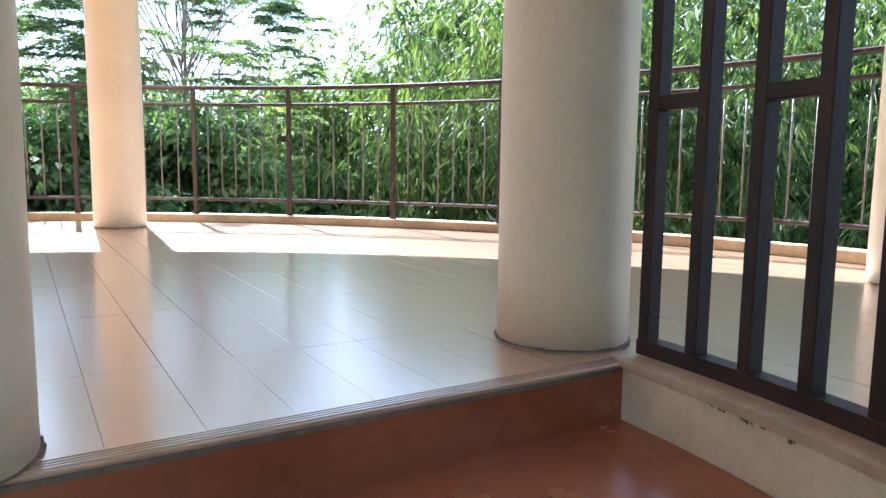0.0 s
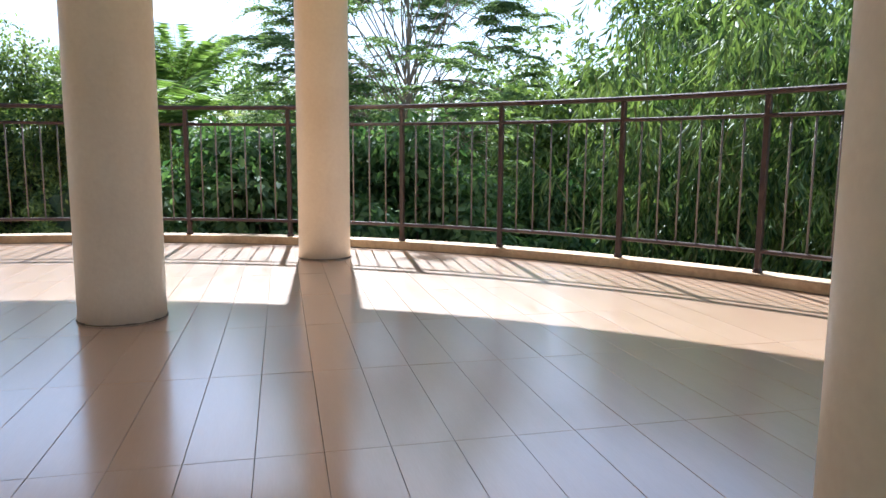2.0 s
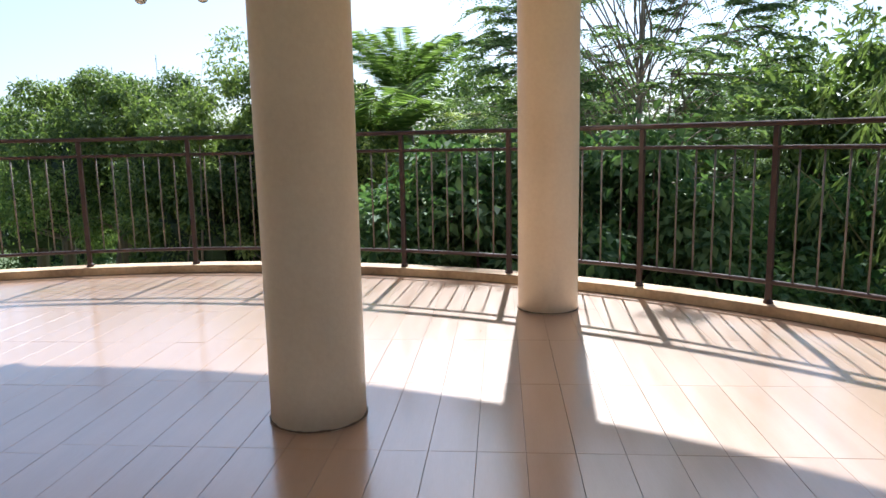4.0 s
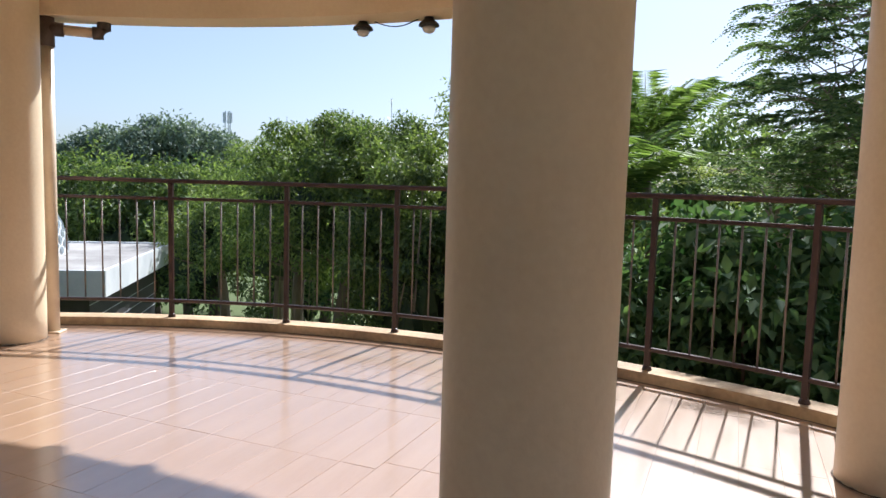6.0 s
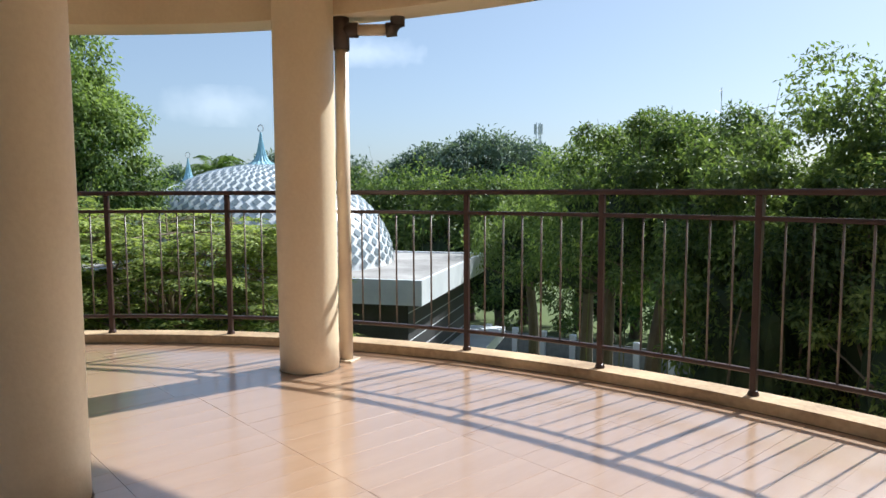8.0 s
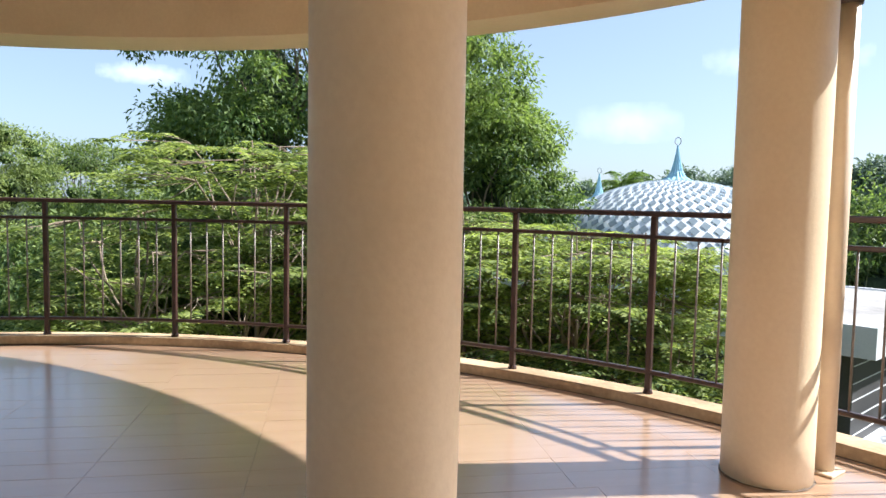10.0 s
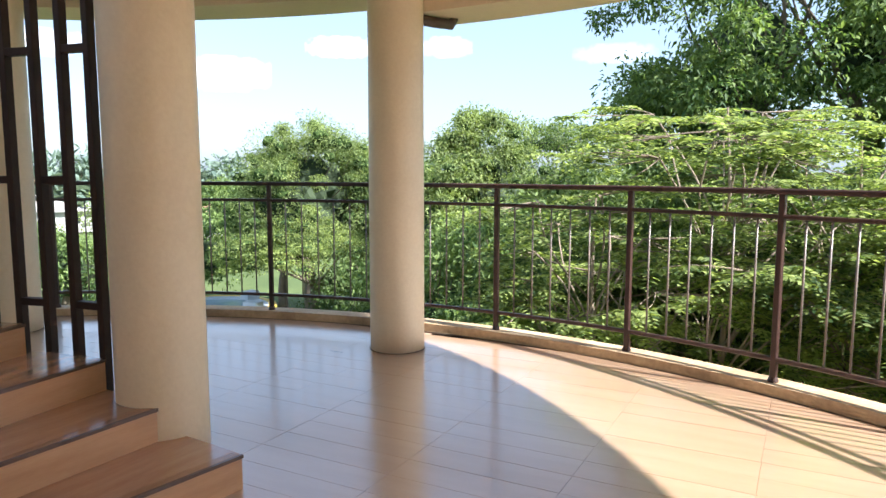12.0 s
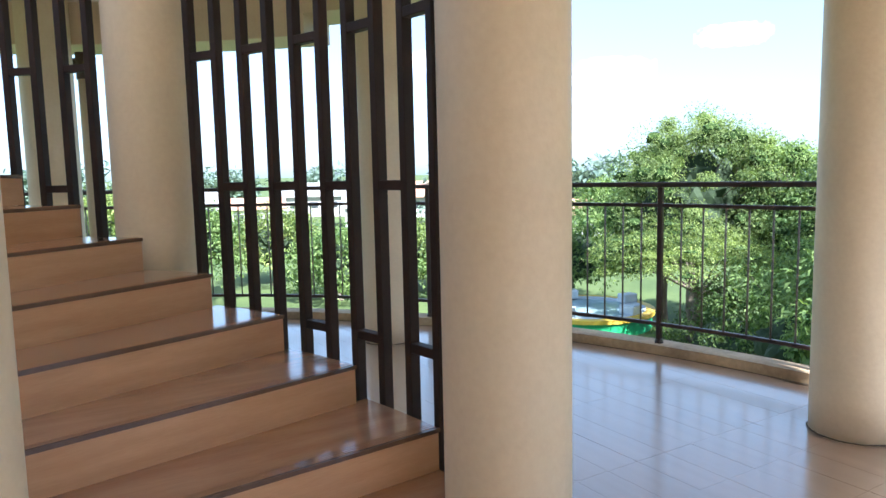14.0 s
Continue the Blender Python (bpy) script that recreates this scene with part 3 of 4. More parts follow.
def broad_tree(x, y, top, radius, depth, count, leaf, mat, seed, label, name="tree", core=0.66, clumps=60, lumps=0.30, bark=BARK, group="", ratio=0.42, dome=False, squash=0.75, solid=0.0):
    rng, rnd = np.random.default_rng(seed), random.Random(seed)
    tree = thing(name, label, name, group)
    c = np.array((x, y, top - depth / 2))
    rad = np.array((radius, radius, depth / 2))
    d = unit(rng.normal(size=(clumps, 3)))
    d[:, 2] = np.where(d[:, 2] < -0.55, -d[:, 2], d[:, 2])
    if dome:
        d[:, 2] = 0.15 + np.abs(d[:, 2])
    lump = c + d * rad * rng.uniform(0.70, 1.10, size=(clumps, 1))
    size = radius * lumps * rng.uniform(0.45, 1.5, size=clumps)
    which = rng.integers(0, clumps, size=count)
    o = unit(rng.normal(size=(count, 3)))
    o[:, 2] = np.where(rng.random(count) < 0.35, np.abs(o[:, 2]), o[:, 2])
    base = lump[which] + o * (size[which] * rng.uniform(0.45, 1.08, size=count))[:, None] * np.array((1, 1, squash))
    axis = o * 0.7 + rng.normal(size=(count, 3)) * 0.55 + np.array((0, 0, -0.55))
    ln = leaf * rng.uniform(0.65, 1.3, size=count)
    leaves("crown", base, axis, ln, ln * ratio, mat, tree, rng, flat=o + np.array((0, 0, 0.6)))
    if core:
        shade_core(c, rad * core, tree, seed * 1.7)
    bm = bmesh.new()
    if solid:                        # solid fill, clump by clump, darkened for the shade behind the outer leaves
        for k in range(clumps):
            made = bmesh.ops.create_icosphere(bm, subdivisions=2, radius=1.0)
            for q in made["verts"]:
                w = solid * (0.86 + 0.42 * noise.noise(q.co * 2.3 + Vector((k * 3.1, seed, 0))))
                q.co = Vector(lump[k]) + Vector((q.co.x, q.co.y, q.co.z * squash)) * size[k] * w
        part("shaded_fill", bm, MASS, tree)
        bm = bmesh.new()
    foot = Vector((x, y, GROUND_Z))
    fork = Vector((x + rnd.uniform(-0.3, 0.3), y + rnd.uniform(-0.3, 0.3), min(top - depth * 0.72, GROUND_Z + 0.6 * (top - GROUND_Z))))
    limb(bm, foot, fork, radius * 0.09 + 0.05, radius * 0.06 + 0.03, rnd, 0.04, 9)
    for k in range(min(clumps, 14)):
        limb(bm, fork, lump[k], radius * 0.018 + 0.014, 0.010, rnd)
    part("trunk", bm, bark, tree)
    return tree


def frond_tree(x, y, top, radius, depth, sprays, mat, seed, label, reach=0.75, fronds=9, bark=PALEBARK, leaflet=0.10, name="tree", droop=0.25, trunk=0.09, lean=(0, 0), dense=0.5, loose=False):
    """A feathery tree: limbs that end in flat layered sprays of pinnate fronds."""
    rng, rnd = np.random.default_rng(seed), random.Random(seed)
    tree = thing(name, label, name)
    bm = bmesh.new()
    foot, fork = Vector((x + lean[0], y + lean[1], GROUND_Z)), Vector((x, y, top - depth))
    limb(bm, foot, fork, trunk * 1.5, trunk, rnd, 0.05, 9)
    limb(bm, fork, (x, y, top - 0.1 * depth), trunk, 0.012, rnd, 0.03, 8)
    bases, axes, ups = [], [], []
    hubs = []
    for k in range(max(8, sprays // 7)):
        a, h = rnd.uniform(0, 2 * math.pi), rnd.random() ** 0.8
        rr = radius * rnd.uniform(0.35, 0.8) * (1 - 0.45 * h * h)
        hub = Vector((x + rr * math.cos(a), y + rr * math.sin(a), top - depth * (1 - h) * 0.85 - 0.1 * depth))
        limb(bm, fork.lerp(Vector((x, y, top)), max(0.0, 0.8 * h - 0.3)), hub, trunk * 0.34, 0.012, rnd, 0.15)
        hubs.append((hub, a))
    for k in range(sprays):
        hub, a = hubs[k % len(hubs)]
        b = a + rnd.uniform(-1.5, 1.5)
        q = radius * rnd.uniform(0.12, 0.5)
        c = hub + Vector((q * math.cos(b), q * math.sin(b), rnd.uniform(-0.5, 0.5) * (0.2 if loose else 0.11) * depth - 0.12 * q))
        limb(bm, hub, c, 0.011, 0.005, rnd, 0.1, 5)
        for f in range(fronds):
            fa = b + rnd.gauss(0, 1.3)
            ln = reach * rnd.uniform(0.6, 1.2)
            n = int(ln / leaflet / 0.5 * dense * 2)
            t = (np.arange(n) + 0.5) / n
            sag = droop * ln * t ** 2
            tilt = rnd.uniform(0.0, 0.35)
            p = np.stack((c.x + math.cos(fa) * ln * t, c.y + math.sin(fa) * ln * t, c.z + tilt * ln * t - sag), axis=1)
            sgn = np.where(np.arange(n) % 2 == 0, 1.0, -1.0)
            ax = np.stack((-math.sin(fa) * sgn + 0.45 * math.cos(fa), math.cos(fa) * sgn + 0.45 * math.sin(fa), np.full(n, -0.15)), axis=1)
            bases.append(p)
            axes.append(ax * (1.25 - t ** 2)[:, None])
    base, axis = np.concatenate(bases), np.concatenate(axes)
    ln = leaflet * 1.6 * np.linalg.norm(axis, axis=1) * rng.uniform(0.8, 1.2, size=len(base))
    leaves("crown", base, axis, ln, leaflet * 0.62, mat, tree, rng, 0.1, None if loose else np.tile((0.0, 0.0, 1.0), (len(base), 1)))
    part("trunk", bm, bark, tree)
    return tree


def bamboo(x, y, top, spread, culms, seed, label, mat=None, bottom=-4.0, per=58):
    rng, rnd = np.random.default_rng(seed), random.Random(seed)
    clump = thing("bamboo", label, "bamboo", "bamboo clumps beyond the railing")
    bases, axes = [], []
    for k in range(culms):
        a, lean = rnd.uniform(0, 2 * math.pi), spread * rnd.uniform(0.3, 1.15)
        fx, fy = x + rnd.uniform(-0.5, 0.5), y + rnd.uniform(-0.5, 0.5)
        h = top - GROUND_Z - rnd.random() ** 1.5 * (top - bottom) * 0.75
        pts = []
        for i in range(9):
            t = i / 8
            bend = lean * t ** 2.2
            pts.append(Vector((fx + math.cos(a) * bend, fy + math.sin(a) * bend, GROUND_Z + h * (t - 0.16 * t ** 4))))
        part("culm", tube(bmesh.new(), pts, 0.035, 6, 0.006), CULM, clump)
        for j in range(per):
            t = 0.30 + 0.70 * rnd.random() ** 0.8
            i = min(int(t * 8), 7)
            c = pts[i].lerp(pts[i + 1], t * 8 - i)
            n = rnd.randint(7, 13)
            q = rng.normal(size=3) * np.array((0.32, 0.32, 0.25))
            o = np.array(c) + q
            b = o + rng.normal(size=(n, 3)) * 0.05
            ax = rng.normal(size=(n, 3)) * 0.48 + np.array((math.cos(a) * 0.25, math.sin(a) * 0.25, -1.15)) + np.append(q[:2], 0) * 0.7
            bases.append(b)
            axes.append(ax)
    base, axis = np.concatenate(bases), np.concatenate(axes)
    ln = rng.uniform(0.14, 0.32, size=len(base))
    leaves("leaves", base, axis, ln, ln * 0.17, mat or L_BAMBOO, clump, rng, 0.15)
    return clump


def palm(x, y, top, seed, label, reach=2.2, count=18, low=0.15, sag=0.75):
    rng, rnd = np.random.default_rng(seed), random.Random(seed)
    tree = thing("palm_tree", label, "palm tree")
    bm = bmesh.new()
    limb(bm, (x + 0.4, y, GROUND_Z), (x, y, top - reach * 0.55), 0.16, 0.11, rnd, 0.03, 10)
    part("trunk", bm, BARK, tree)
    ribs = bmesh.new()
    bases, axes = [], []
    for k in range(count):
        a = 2 * math.pi * k / count + rnd.uniform(-0.2, 0.2)
        lift = rnd.uniform(low, 1.3)
        pts = []
        for i in range(13):
            t = i / 12
            run, z = reach * t * math.cos(lift * (1 - min(0.5, 0.7 * sag) * t)), reach * t * math.sin(lift) - reach * sag * t ** 2.4 * math.cos(lift * 0.7)
            pts.append(Vector((x + math.cos(a) * run, y + math.sin(a) * run, top - reach * 0.55 + z)))
        tube(ribs, pts, 0.022, 5, 0.005)
        for i in range(2, 13):
            d = (pts[i] - pts[i - 1]).normalized()
            for j in range(5):
                p = pts[i - 1].lerp(pts[i], j / 5)
                s = d.cross(Vector((0, 0, 1))).normalized()
                for sg in (1, -1):
                    bases.append(p)
                    axes.append(d * 0.7 + s * sg * 0.75 + Vector((0, 0, -0.45)))
    base, axis = np.array([tuple(b) for b in bases]), np.array([tuple(b) for b in axes])
    ln = reach * 0.27 * rng.uniform(0.75, 1.15, size=len(base))
    leaves("fronds", base, axis, ln, 0.034, L_PALM, tree, rng, 0.2)
    part("ribs", ribs, CULM, tree)
    return tree


# bamboo and feathery trees on the side of the lower stairs
for i, (az, d, top, spread, culms) in enumerate(((60, 12.2, 4.6, 2.4, 40), (49, 11.8, 5.2, 2.5, 40), (37, 11.6, 5.6, 2.5, 40), (23, 11.8, 5.2, 2.5, 30), (54, 16.0, 7.0, 3.0, 30), (8, 12.5, 4.8, 2.6, 22), (42, 15.5, 7.5, 3.0, 26))):
    x, y = spot_at(EYE_E, az, d)
    bamboo(x, y, top, spread, culms, 11 + i, "dense green bamboo clump with drooping narrow leaves")
x, y = spot_at(EYE_E, 79.3, 15.0)
frond_tree(x, y, 6.2, 3.2, 6.0, 430, L_MIST, 31, "slender tree with pale trunk and sparse feathery layers", reach=0.55, fronds=12, leaflet=0.055, droop=0.5, loose=True, trunk=0.05, bark=PALEBARK)
for i, (az, d, top, r, mat) in enumerate(((71, 21, 3.4, 3.0, L_DARK), (66, 23, 4.0, 3.4, L_DARK), (59, 20, 5.6, 3.4, L_DARK), (50, 19, 6.4, 3.6, L_DARK), (41, 18, 6.8, 3.6, L_DARK), (31, 18, 6.6, 3.6, L_DARK), (20, 18, 6.0, 3.6, L_DARK), (92, 26, 3.2, 3.0, L_MID), (84, 28, 3.6, 3.2, L_MID))):
    x, y = spot_at(EYE_E, az, d)
    broad_tree(x, y, top, r, top - GROUND_Z, 8000, 0.27, mat, 41 + i, "broad dark green tree in the wood behind")
x, y = spot_at(EYE_N, 88.5, 16.5)
frond_tree(x, y, 2.6, 2.3, 3.2, 80, L_LIME, 51, "low bright feathery tree in the wood", reach=0.6, leaflet=0.09)
x, y = spot_at(EYE_N, 97.8, 18.0)
palm(x, y, 3.6, 52, "coconut palm rising above the wood", 2.4, 16, 0.95, 0.35)
x, y = spot_at(EYE_N, 101.0, 15.0)
palm(x, y, 2.25, 53, "palm with upright feathery fronds in the wood", 2.4, 26, 0.8, 0.3)


def bare_tips(az, d, low, high, count, seed):
    """Thin leafless bamboo tips that stand above the crowns."""
    rnd = random.Random(seed)
    x, y = spot_at(EYE_NW, az, d)
    clump = thing("bamboo", "thin bare bamboo tips standing above the wood", "bamboo", "bare bamboo tips above the wood")
    for k in range(count):
        a, reach, top = rnd.uniform(0, 6.28), rnd.uniform(0.2, 1.1), rnd.uniform(low + 0.5 * (high - low), high)
        fx, fy = x + rnd.uniform(-1.3, 1.3), y + rnd.uniform(-1.3, 1.3)
        pts = [Vector((fx + math.cos(a) * reach * (i / 8) ** 3, fy + math.sin(a) * reach * (i / 8) ** 3, GROUND_Z + (top - GROUND_Z) * (i / 8) - 0.35 * reach * (i / 8) ** 6)) for i in range(9)]
        culm = part("culm", tube(bmesh.new(), pts, 0.024, 5, 0.004), CULM, clump)
        for j in range(3):
            p = pts[7].lerp(pts[8], rnd.random())
            b = rnd.uniform(0, 6.28)
            part("twig", tube(bmesh.new(), (p, p + Vector((0.22 * math.cos(b), 0.22 * math.sin(b), rnd.uniform(-0.05, 0.2)))), 0.006, 4, 0.003), CULM, culm)


for i, (az, d, low, high, count) in enumerate(((118.5, 16.5, 2.4, 3.75, 6), (122.0, 17.5, 2.0, 3.3, 5), (142.5, 40.0, 2.0, 4.4, 4))):
    bare_tips(az, d, low, high, count, 301 + i)
# large-leaved shrubs just beyond the kerb
for i, (az, d, top, r, mat, leaf) in enumerate(((72, 10.3, 0.55, 1.7, L_BLUE, 0.24), (80, 9.6, 0.95, 1.6, L_BLUE, 0.26), (88, 9.2, 0.95, 1.6, L_BLUE, 0.26), (96, 9.3, 0.75, 1.5, L_BLUE, 0.22), (66, 11.2, 0.45, 1.6, L_BLUE, 0.2))):
    x, y = spot_at((0.8, 0.8), az, d)
    broad_tree(x, y, top, r, 5.5, 14000, leaf * 0.62, mat, 61 + i, "leafy shrub with lobed cool green leaves", "shrub", clumps=46, ratio=0.55)
# dark trees to the north
for i, (az, d, top, r, depth, mat) in enumerate(((110.5, 13.5, 3.35, 2.0, 8.5, L_DARK), (114.5, 12.6, 1.9, 1.6, 8.5, L_DARK), (105.5, 13.2, 2.2, 1.7, 8.5, L_DARK), (121, 17.0, 3.1, 2.3, 4.7, L_DARK), (124.5, 19.0, 2.6, 2.2, 4.5, L_MID), (117, 15.5, 2.6, 2.0, 5.0, L_DARK), (126.5, 25, 0.9, 2.6, 4.0, L_DARK), (131.0, 27.5, 0.8, 2.3, 4.0, L_DARK), (101, 16, 3.2, 2.0, 8.5, L_DARK))):
    x, y = spot_at(EYE_NW, az, d)
    broad_tree(x, y, top, r, depth, 24000 if d < 20 else 12000, 0.115 if d < 20 else 0.16, mat, 71 + i, "dense dark glossy-leaved tree beyond the railing", clumps=56, lumps=0.26)
for i, (az, d, top, r) in enumerate(((103.4, 11.6, 1.75, 1.35), (100.5, 12.6, 2.6, 1.4))):
    x, y = spot_at(EYE_NW, az, d)
    broad_tree(x, y, top, r, 6.0, 12000, 0.11, L_LIME, 78 + i, "sunlit yellow-green bushy tree beyond the railing", clumps=46, lumps=0.27)
for i, (az, d, top, r) in enumerate(((127.0, 42, 2.2, 3.4), (131.5, 43, 2.0, 3.6), (136, 44, 2.2, 3.6), (140.5, 45, 2.5, 3.4), (145, 46, 2.2, 3.6), (122.5, 40, 1.6, 3.6), (117.5, 40, 1.6, 3.6), (133.5, 41, 0.6, 3.2), (138.0, 41.5, 0.8, 3.2), (124.5, 38.5, 0.4, 3.0))):
    x, y = spot_at(EYE_NW, az, d)
    broad_tree(x, y, top, r, 8.5, 7500, 0.30, L_MID if i % 2 else L_DARK, 81 + i, "bushy green tree at the edge of the wood")
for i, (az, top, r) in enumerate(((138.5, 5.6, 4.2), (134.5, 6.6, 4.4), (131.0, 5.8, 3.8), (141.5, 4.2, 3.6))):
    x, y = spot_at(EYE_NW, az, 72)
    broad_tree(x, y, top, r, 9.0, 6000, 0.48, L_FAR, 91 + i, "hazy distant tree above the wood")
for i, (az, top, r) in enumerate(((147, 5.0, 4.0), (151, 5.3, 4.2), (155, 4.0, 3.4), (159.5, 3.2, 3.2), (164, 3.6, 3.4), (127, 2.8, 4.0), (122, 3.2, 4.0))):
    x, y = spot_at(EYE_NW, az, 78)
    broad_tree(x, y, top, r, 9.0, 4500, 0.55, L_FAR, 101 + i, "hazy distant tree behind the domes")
x, y = spot_at(EYE_NW, 156.4, 66)
palm(x, y, 4.6, 57, "distant palm beside the domes", 3.0, 16)
# feathery bright trees to the west
for i, (az, d, top, r) in enumerate(((186, 15.5, 2.0, 2.4), (179, 16, 1.2, 2.4), (194, 16.5, 1.6, 2.2))):
    x, y = spot_at(EYE_W, az, d)
    broad_tree(x, y, top, r, 7.0, 13000, 0.15, L_DARK, 116 + i, "bushy green tree behind the feathery trees", clumps=44)
for i, (az, d, top, r, depth, n) in enumerate(((159.0, 11.0, 1.45, 2.3, 3.8, 280), (168.5, 11.2, 1.65, 2.3, 4.0, 280), (186.0, 11.5, 2.85, 2.7, 4.8, 240), (194.5, 11.2, 1.7, 2.0, 3.6, 140), (178, 12.0, 2.3, 2.3, 4.0, 190), (153.5, 11.6, 1.35, 2.0, 3.6, 240), (163, 13.5, 0.6, 2.2, 3.2, 200))):
    x, y = spot_at(EYE_W, az, d)
    frond_tree(x, y, top, r, depth, n, L_LIME, 121 + i, "feathery yellow-green tree with pale branches", reach=0.62, fronds=8, leaflet=0.075, lean=(0.8, -0.5), droop=0.38, trunk=0.055)
for i, (az, d, top, r, depth) in enumerate(((185, 20, 8.4, 3.4, 8.2), (177, 21, 9.0, 3.6, 8.4), (170.8, 20, 7.4, 2.3, 7.0), (166.5, 21, 4.4, 2.2, 5.2), (187.5, 20.5, 4.6, 2.1, 5.2))):
    x, y = spot_at(EYE_W, az, d)
    broad_tree(x, y, top, r, depth, 26000, 0.16, L_MID, 131 + i, "tall broad-leaved tree behind the feathery trees", core=0.35, clumps=95, lumps=0.23)
for i, (az, d, top, r, mat) in enumerate(((204.0, 30, 3.7, 2.6, L_OLIVE), (207, 28, 2.0, 2.4, L_OLIVE), (198, 26, 1.6, 2.4, L_DARK), (218.8, 38, 3.8, 3.7, L_OLIVE), (213.5, 39, 2.8, 3.0, L_MID), (221, 40, 2.4, 3.0, L_MID), (192, 27, 1.5, 2.6, L_DARK), (209, 36, 1.6, 2.8, L_MID))):
    x, y = spot_at(EYE_SW, az, d)
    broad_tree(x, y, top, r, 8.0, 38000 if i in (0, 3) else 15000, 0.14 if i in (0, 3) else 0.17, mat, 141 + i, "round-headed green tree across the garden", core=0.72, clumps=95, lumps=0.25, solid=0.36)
for i, (az, d, top, r, mat) in enumerate(((200, 14, 0.4, 2.0, L_MID), (206, 15, 0.2, 2.0, L_MID), (193, 13, -0.3, 2.0, L_DARK), (184, 13, -0.8, 2.2, L_DARK), (211.5, 22, -0.9, 2.2, L_MID), (175, 13.5, -1.4, 2.2, L_DARK), (166, 13.5, -1.8, 2.2, L_DARK), (216.5, 30.5, -3.6, 2.8, L_DARK))):
    x, y = spot_at(EYE_SW, az, d)
    broad_tree(x, y, top, r, 6.0, 10500, 0.16, mat, 151 + i, "bushy green tree beyond the railing")
x, y = spot_at(EYE_SW, 198.6, 42)
broad_tree(x, y, 4.1, 2.6, 2.0, 5000, 0.2, L_DARK, 161, "flat-topped acacia on the skyline", core=0.5)
x, y = spot_at(EYE_SW, 219.0, 32)
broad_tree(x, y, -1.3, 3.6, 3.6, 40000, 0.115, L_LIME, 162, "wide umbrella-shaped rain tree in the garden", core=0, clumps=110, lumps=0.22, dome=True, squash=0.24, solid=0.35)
for i, (az, d, top, r) in enumerate(((228, 46, -1.4, 3.0), (232, 60, -0.4, 3.4), (237, 48, -2.2, 3.0), (242, 52, -2.0, 3.2), (247, 48, -1.8, 3.0), (252, 56, -1.0, 3.4), (258, 50, -0.6, 3.4), (264, 52, 0.4, 3.4), (225, 64, 0.4, 3.2))):
    x, y = spot_at(EYE_SW, az, d)
    broad_tree(x, y, top, r, 5.5, 6500, 0.29, L_LIME if i % 2 else L_MID, 171 + i, "sunlit green tree in the garden below")
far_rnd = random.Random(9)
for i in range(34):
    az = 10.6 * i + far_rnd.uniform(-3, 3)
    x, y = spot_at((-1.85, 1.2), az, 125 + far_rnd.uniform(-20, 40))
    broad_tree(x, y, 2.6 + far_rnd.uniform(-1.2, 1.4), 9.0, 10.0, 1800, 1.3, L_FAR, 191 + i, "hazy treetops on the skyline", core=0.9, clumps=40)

# ---- ground and distance ----
ground_bm = bmesh.new()
rings = [[ground_bm.verts.new((CX + r * math.cos(2 * math.pi * k / 96), CY + r * math.sin(2 * math.pi * k / 96), GROUND_Z + (0.5 * noise.noise(Vector((r * 0.02, k * 0.2, 0))) if 60 < r < 900 else 0))) for k in range(96)] for r in (0.5, 12, 40, 90, 200, 500, 1500, 4000)]
ground_bm.faces.new(rings[0])
for p, q in zip(rings, rings[1:]):
    for k in range(96):
        ground_bm.faces.new((p[k], q[k], q[(k + 1) % 96], p[(k + 1) % 96]))
tagged(part("ground", ground_bm, GRASS), "green lawn and soil around the building", "ground", kind="structure")

# the domed hall
ROOF_Z = -1.2
corner, u, v = Vector((-15.1, 16.15, 0)), Vector((-0.544, 0.839, 0)), Vector((-0.839, -0.544, 0))


def hall_box(name, s0, s1, t0, t1, z0, z1, mat, parent, label=""):
    q = [corner + u * s + v * t for s, t in ((s0, t0), (s1, t0), (s1, t1), (s0, t1))]
    bm = prism(bmesh.new(), [(p.x, p.y) for p in q], z0, z1)
    bmesh.ops.recalc_face_normals(bm, faces=bm.faces)
    return part(name, bm, mat, parent, label)


hall = thing("domed_hall", "white-edged hall with a chequered dome", "building")
hall_box("wall", 0.5, 8.0, 0.5, 13.0, GROUND_Z, ROOF_Z - 0.6, DARKWALL, hall, "charcoal tiled wall with pale lines")
hall_box("roof", 0.0, 8.5, 0.0, 13.5, ROOF_Z - 0.64, ROOF_Z, ROOFTOP, hall, "stained flat concrete roof")
for s0, s1, t0, t1 in ((-0.10, 8.6, -0.10, 0.02), (-0.10, 0.02, 0.02, 13.6), (8.48, 8.6, 0.02, 13.6)):
    hall_box("parapet", s0, s1, t0, t1, ROOF_Z - 0.66, ROOF_Z + 0.06, WHITE, hall)
for i in range(7):
    z = ROOF_Z - 1.0 - 0.42 * i
    hall_box("wall_line", 0.49, 8.0, 0.485, 0.5, z, z + 0.025, WHITE, hall)
hall_box("lower_ledge", 0.2, 8.6, -0.9, 0.5, ROOF_Z - 3.3, ROOF_Z - 2.9, WHITE, hall)
dome_c = corner + u * 3.95 + v * 7.1
DOME_R, DOME_H = 4.68, 3.5
N_AROUND, N_UP = 72, 32


def dome_point(i, j, lift=0.0):
    el = radians(90) * min(j, N_UP - 0.9) / N_UP
    a = 2 * math.pi * i / N_AROUND
    r = (DOME_R + lift) * math.cos(el)
    return Vector((dome_c.x + r * math.cos(a), dome_c.y + r * math.sin(a), ROOF_Z + (DOME_H + lift) * math.sin(el)))


shell, dark = bmesh.new(), bmesh.new()
